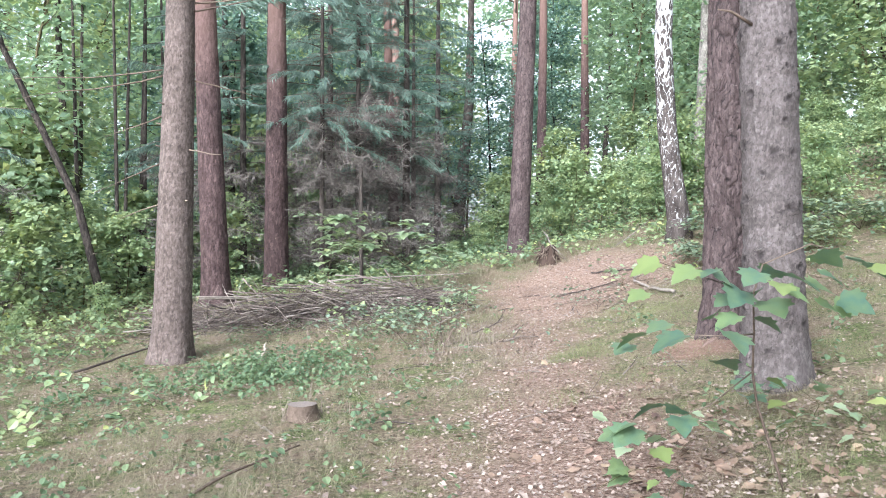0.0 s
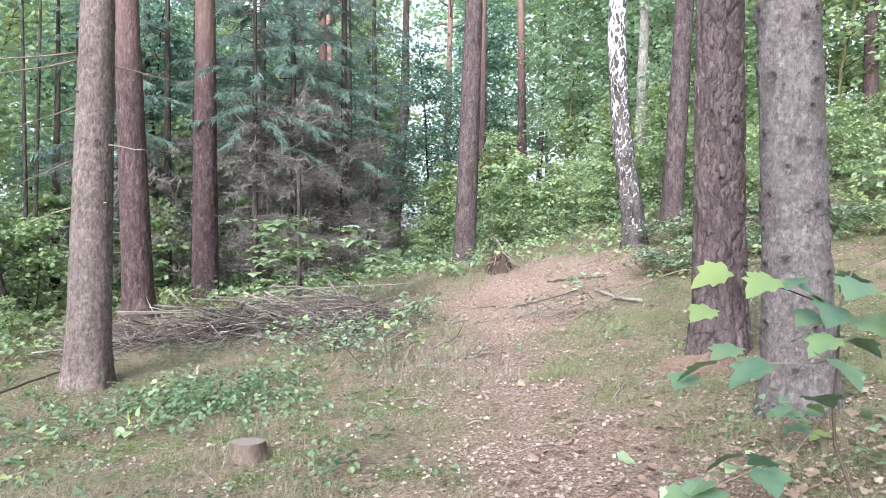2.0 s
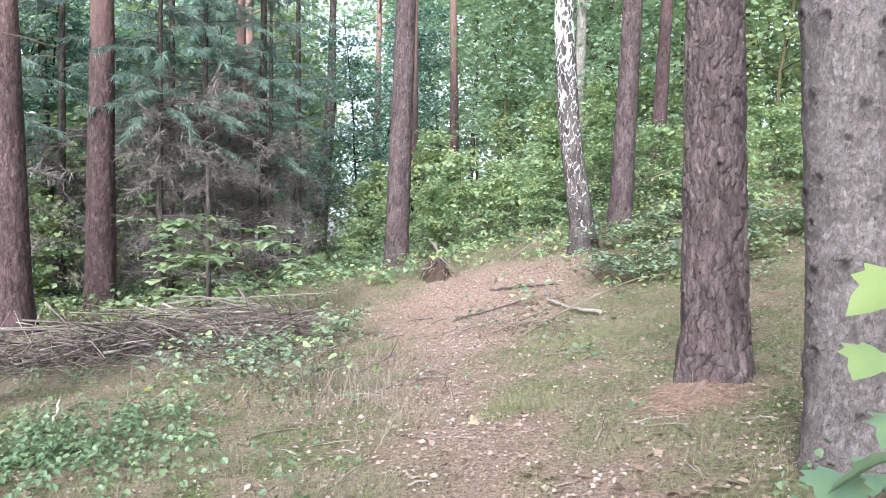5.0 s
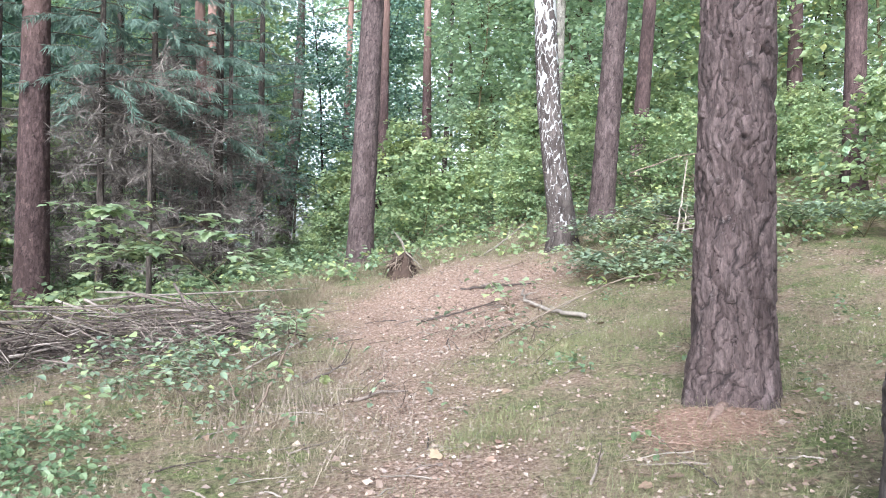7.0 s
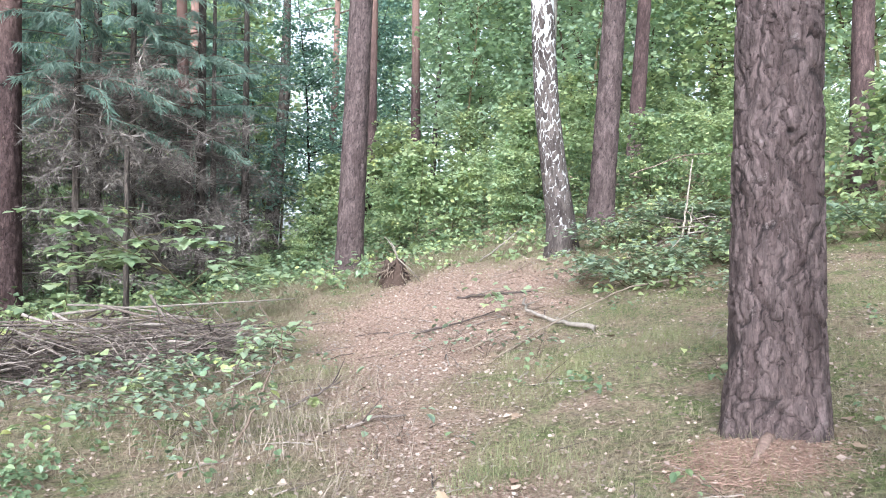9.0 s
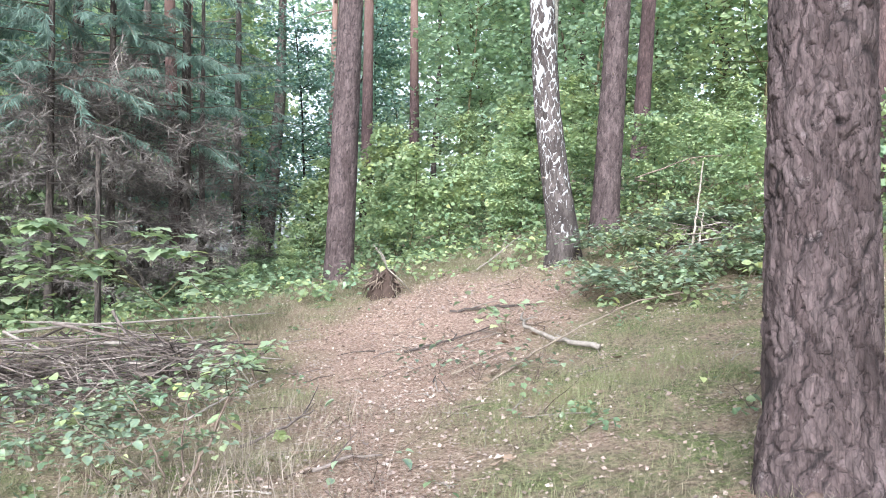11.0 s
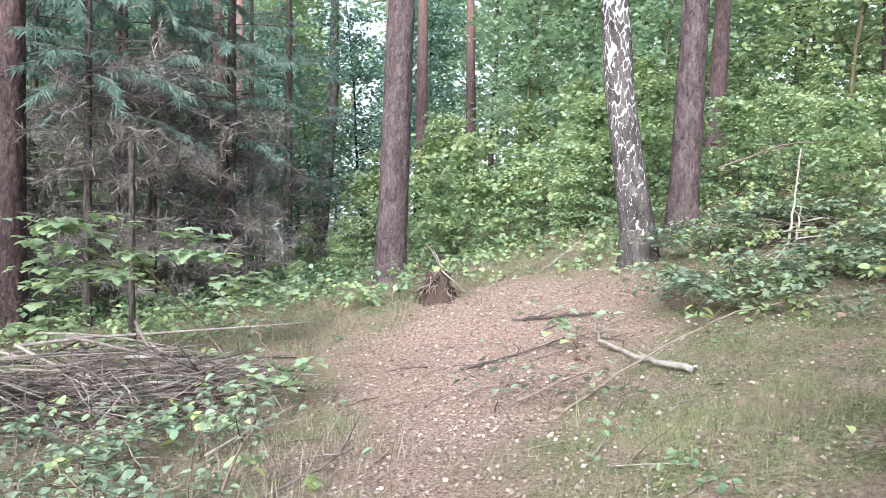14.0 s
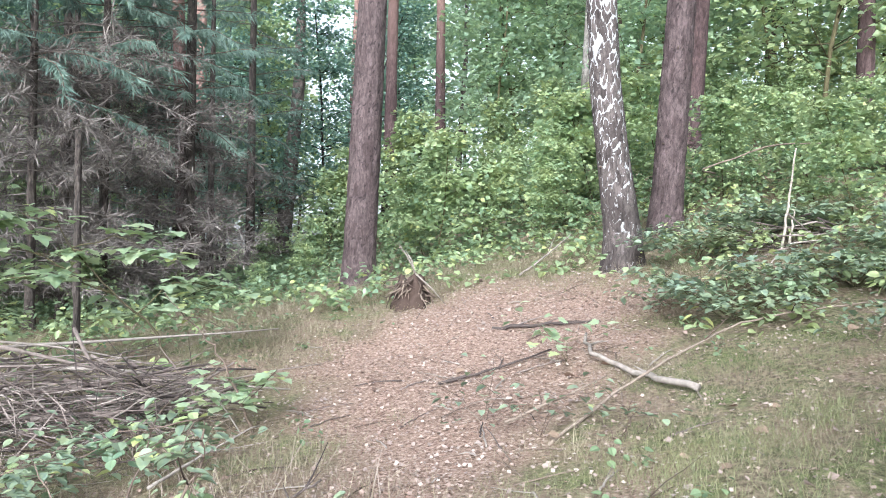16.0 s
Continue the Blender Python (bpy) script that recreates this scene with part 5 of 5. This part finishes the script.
def sawn_stump():
    rg = np.random.default_rng(18)
    x, y = -1.16, 6.6
    ob = thing("sawn_stump", "small sawn-off stump with a grey cut top in dry grass", "stump", (x, y, gz(x, y)))
    seg, h = 30, np.linspace(-0.05, 0.115, 8)
    th = np.arange(seg) / seg * 2 * np.pi
    H, T = np.meshgrid(h, th, indexing="ij")
    R = 0.11 * (1 + 0.4 * np.exp(-np.clip(H, 0, 1) / 0.06) + 0.06 * np.sin(3 * T)) + rg.normal(0, 0.004, H.shape)
    V = np.stack([R * np.cos(T), R * np.sin(T), H], -1).reshape(-1, 3)
    i, j = np.meshgrid(np.arange(7), np.arange(seg), indexing="ij")
    F = np.stack([i * seg + j, i * seg + (j + 1) % seg, (i + 1) * seg + (j + 1) % seg, (i + 1) * seg + j], -1).reshape(-1, 4)
    part("body", tri_mesh("body", V, F, TWIG), ob)
    top = np.concatenate([V[-seg:] + np.array([0, 0, 0.001]), [(0, 0, 0.12)]])
    part("cut_top", tri_mesh("cut_top", top, np.array([(k, (k + 1) % seg, seg) for k in range(seg)]), wood_material("cut_wood", [(0, (0.22, 0.175, 0.155)), (1, (0.3, 0.25, 0.22))], 60), False), ob, "grey weathered cut surface")


sawn_stump()

# ---- ground cover: leaves, needles, grass, herbs ----


def scatter(n, seed, x0=-8.0, x1=9.0, y0=2.0, y1=18.0, near=True):
    """Places on the ground, thicker where the walker passes."""
    r = np.random.default_rng(seed)
    y = y0 + (y1 - y0) * r.uniform(0, 1, n) ** (1.35 if near else 1.0)
    x = r.uniform(x0, x1, n)
    behind = (r.uniform(0, 1, n) < 0.14) & (y0 < 4)
    return x, np.where(behind, r.uniform(-7, 2.2, n), y), r


def clump(x, y, k=0):
    """Patchiness of growth, from 0 to 1."""
    s = np.sin(1.9 * x + 1.3 * np.sin(1.7 * y + k)) * np.sin(2.3 * y + 1.1 * np.sin(2.1 * x + 2 * k)) + 0.5 * np.sin(5.1 * x + 3.3 * y + k) * np.sin(4.3 * y - 2.7 * x)
    return np.clip(0.5 + 0.5 * s, 0, 1)


def fallen_leaves():
    x, y, r = scatter(130000, 401, -6.0, 7.0)
    keep = r.uniform(0, 1, len(x)) < 0.3 + 0.7 * trail(x, y) + 0.3 * (x > 1.5) * clump(x, y, 5) + 0.5 * (np.hypot(x - 1.6, y - 4) < 1.6)
    x, y = x[keep], y[keep]
    n = len(x)
    at = np.stack([x, y, ground_z(x, y) + r.uniform(0.004, 0.02, n)], 1)
    a = r.uniform(0, 2 * np.pi, n)
    way = np.stack([np.cos(a), np.sin(a), r.normal(0, 0.3, n)], 1)
    up = np.stack([r.normal(0, 0.45, n), r.normal(0, 0.45, n), np.ones(n)], 1)
    size = r.uniform(0.014, 0.036, n) * np.where(r.uniform(0, 1, n) < 0.04, 1.8, 1)
    tagged(new("fallen_leaves", tri_mesh("fallen_leaves", *leaf_cloud(RHOMB, at, way, up, size), LITTER, False)), "dry brown and pinkish fallen leaves on the path", "leaf litter", kind="stuff")


def fallen_needles():
    x, y, r = scatter(110000, 402, -5, 6)
    foot = np.exp(-((x - 2.6) ** 2 + (y - 7.6) ** 2) / 0.2) + np.exp(-((x + 3.3) ** 2 + (y - 9.7) ** 2) / 0.6)
    keep = r.uniform(0, 1, len(x)) < 0.05 + 0.7 * trail(x, y) + 0.6 * foot
    x, y = x[keep], y[keep]
    fx, fy = r.normal(2.47, 0.17, 16000), r.normal(7.6, 0.15, 16000)
    x, y = np.concatenate([x, fx]), np.concatenate([y, fy])
    n = len(x)
    at = np.stack([x, y, ground_z(x, y) + r.uniform(0.004, 0.016, n)], 1)
    a = r.uniform(0, 2 * np.pi, n)
    way = np.stack([np.cos(a), np.sin(a), r.normal(0, 0.15, n)], 1)
    up = np.stack([r.normal(0, 0.5, n), r.normal(0, 0.5, n), np.ones(n)], 1)
    tagged(new("fallen_needles", tri_mesh("fallen_needles", *leaf_cloud(BLADE, at, way, up, r.uniform(0.022, 0.055, n)), PINE_LITTER, False)), "reddish fallen pine needles and bark crumbs", "leaf litter", kind="stuff")


def grass(name, label, mat, n, seed, mask, tall, per=16, spread=0.06, lean=0.5, blade=BLADE):
    x, y, r = scatter(n, seed)
    keep = (r.uniform(0, 1, n) < mask(x, y)) & (np.abs(x - 0.9) < 0.62 * np.abs(y) + 1.5)
    x, y = x[keep], y[keep]
    X, Y = np.repeat(x, per) + r.normal(0, spread, len(x) * per), np.repeat(y, per) + r.normal(0, spread, len(x) * per)
    m = len(X)
    a = r.uniform(0, 2 * np.pi, m)
    way = np.stack([np.cos(a) * lean * r.uniform(0.2, 1.6, m), np.sin(a) * lean * r.uniform(0.2, 1.6, m), np.ones(m)], 1)
    up = np.stack([-np.cos(a), -np.sin(a), 0.3 * np.ones(m)], 1)
    at = np.stack([X, Y, ground_z(X, Y) - 0.005], 1)
    tagged(new(name, tri_mesh(name, *leaf_cloud(blade, at, way, up, tall * r.uniform(0.4, 1.2, m)), mat, False)), label, "grass", kind="stuff")


def herbs(name, label, mat, n, seed, mask, size, per=9, tall=0.12, area=(-8.0, 9.0, 2.0, 18.0)):
    x, y, r = scatter(n, seed, *area, near=False)
    keep = r.uniform(0, 1, n) < mask(x, y)
    x, y = x[keep], y[keep]
    C = np.stack([x, y, ground_z(x, y) + r.uniform(0.03, tall, len(x))], 1)
    V, F = sprays(C, 0.1 if size < 0.1 else 0.3, per, size, r, 0.35, OVAL if size < 0.1 else RHOMB, 0.4)
    tagged(new(name, tri_mesh(name, V, F, mat, False)), label, "herbs", kind="stuff")


fallen_leaves()
fallen_needles()


def fallen_maple_leaves():
    r = np.random.default_rng(403)
    x, y = np.concatenate([r.normal(1.9, 0.8, 420), r.uniform(-2, 5, 110)]), np.concatenate([r.normal(4.6, 0.9, 420), r.uniform(5, 13, 110)])
    n = len(x)
    a = r.uniform(0, 2 * np.pi, n)
    at = np.stack([x, y, ground_z(x, y) + r.uniform(0.012, 0.035, n)], 1)
    way = np.stack([np.cos(a), np.sin(a), r.normal(0, 0.2, n)], 1)
    up = np.stack([r.normal(0, 0.35, n), r.normal(0, 0.35, n), np.ones(n)], 1)
    tagged(new("fallen_maple_leaves", tri_mesh("fallen_maple_leaves", *leaf_cloud(MAPLE_LEAF, at, way, up, r.uniform(0.04, 0.085, n)), MAPLE_LITTER, False)), "curled brown maple leaves lying on the ground", "leaf litter", kind="stuff")


fallen_maple_leaves()
grass("dry_stalks", "brown dead stalks standing in a tangle round the shrub", STALK, 24000, 413, lambda x, y: 0.45 * np.exp(-((x - 0.25) ** 2 / 0.25 + (y - 9.9) ** 2 / 1.6)) + 0.3 * np.exp(-((x + 1.5) ** 2 / 1.2 + (y - 11.3) ** 2 / 0.5)) + 0.12 * np.exp(-((x + 1.3) ** 2 + (y - 6.6) ** 2) / 0.2), 0.26, 14, 0.16, 0.7, FINE_BLADE)
herbs("undergrowth_leaves", "leafy ground cover under the distant trees", HERB, 5600, 430, lambda x, y: np.ones_like(x), 0.105, 9, 0.4, (-14, 15, 17.0, 33.0))
grass("dry_grass", "pale dry grass in tufts beside the path", DRY_GRASS, 17000, 410, lambda x, y: (1 - trail(x, y)) * np.clip(clump(x, y) * 1.8 - 0.45, 0, 1) * (x < 6), 0.11, 60, 0.1, 1.2, FINE_BLADE)
grass("green_grass", "sparse green grass and moss in tufts", GREEN_GRASS, 14500, 411, lambda x, y: (1 - trail(x, y)) * np.clip(clump(x, y, 2) * 2.2 - 0.7, 0, 1) * (0.4 + 0.6 * (x > 1.5)), 0.1, 60, 0.09, 0.85, FINE_BLADE)
grass("long_dry_grass", "longer bleached grass at the crest of the path", DRY_GRASS, 6000, 412, lambda x, y: (y > 13.2) * (1 - trail(x, y)) * (x > -0.5) * 0.8 + 0.5 * np.exp(-((x - 0.2) ** 2 + (y - 10.5) ** 2) / 1.2), 0.2, 60, 0.12, 1.0, FINE_BLADE)
herbs("green_herbs", "low green herbs and bramble leaves among the grass", HERB, 7500, 420, lambda x, y: np.clip(0.9 * np.exp(-((x + 1.9) ** 2 / 0.9 + (y - 8.6) ** 2 / 1.0)) + 0.8 * np.exp(-((x + 4.0) ** 2 / 2.5 + (y - 7.4) ** 2 / 2.0)) + (0.12 + 0.4 * (x < 0.3)) * (1 - trail(x, y)) * clump(x, y, 4), 0, 1), 0.05)
grass("moss_tufts", "fine olive-green tufts of grass and moss on the clearing", GREEN_GRASS, 14000, 414, lambda x, y: 1.0 * np.exp(-((x - 0.5) ** 2 + (y - 11.6) ** 2) / 0.08) + 0.8 * np.exp(-((x - 2.9) ** 2 / 0.5 + (y - 10.1) ** 2 / 0.25)) + 0.8 * np.exp(-((x - 3.6) ** 2 + (y - 10.4) ** 2) / 0.12) + 0.7 * np.exp(-((x - 1.3) ** 2 + (y - 8.3) ** 2) / 0.08) + 0.8 * np.exp(-((x - 0.9) ** 2 + (y - 6.6) ** 2) / 0.04), 0.12, 110, 0.09, 0.8, FINE_BLADE)
herbs("nettle_patch", "dense patch of bright green herbs round a stake", HERB, 1000, 422, lambda x, y: np.exp(-((x + 1.85) ** 2 / 0.5 + (y - 8.5) ** 2 / 0.55)), 0.045, 12, 0.2, (-3.4, -0.4, 7.0, 10.0))
herbs("ground_brambles", "trailing bramble and seedling leaves covering the ground", SHRUB, 5200, 421, lambda x, y: np.clip(0.7 * np.exp(-((x + 3.9) ** 2 / 1.2 + (y - 6.9) ** 2 / 1.0)) + 0.9 * (x < -4.6) * (y > 9) + 0.75 * (y > 15.2) * (1 - trail(x, y)) + 0.7 * (x > 5.0) * (y > 12.2) + 0.5 * (x > 3.9) * (y > 13.2) + 0.6 * np.exp(-((x - 4.7) ** 2 / 1.1 + (y - 12.4) ** 2 / 0.35)) + 0.7 * np.exp(-((x + 0.6) ** 2 / 0.5 + (y - 11.6) ** 2 / 1.6)), 0, 1), 0.085, 8, 0.3)
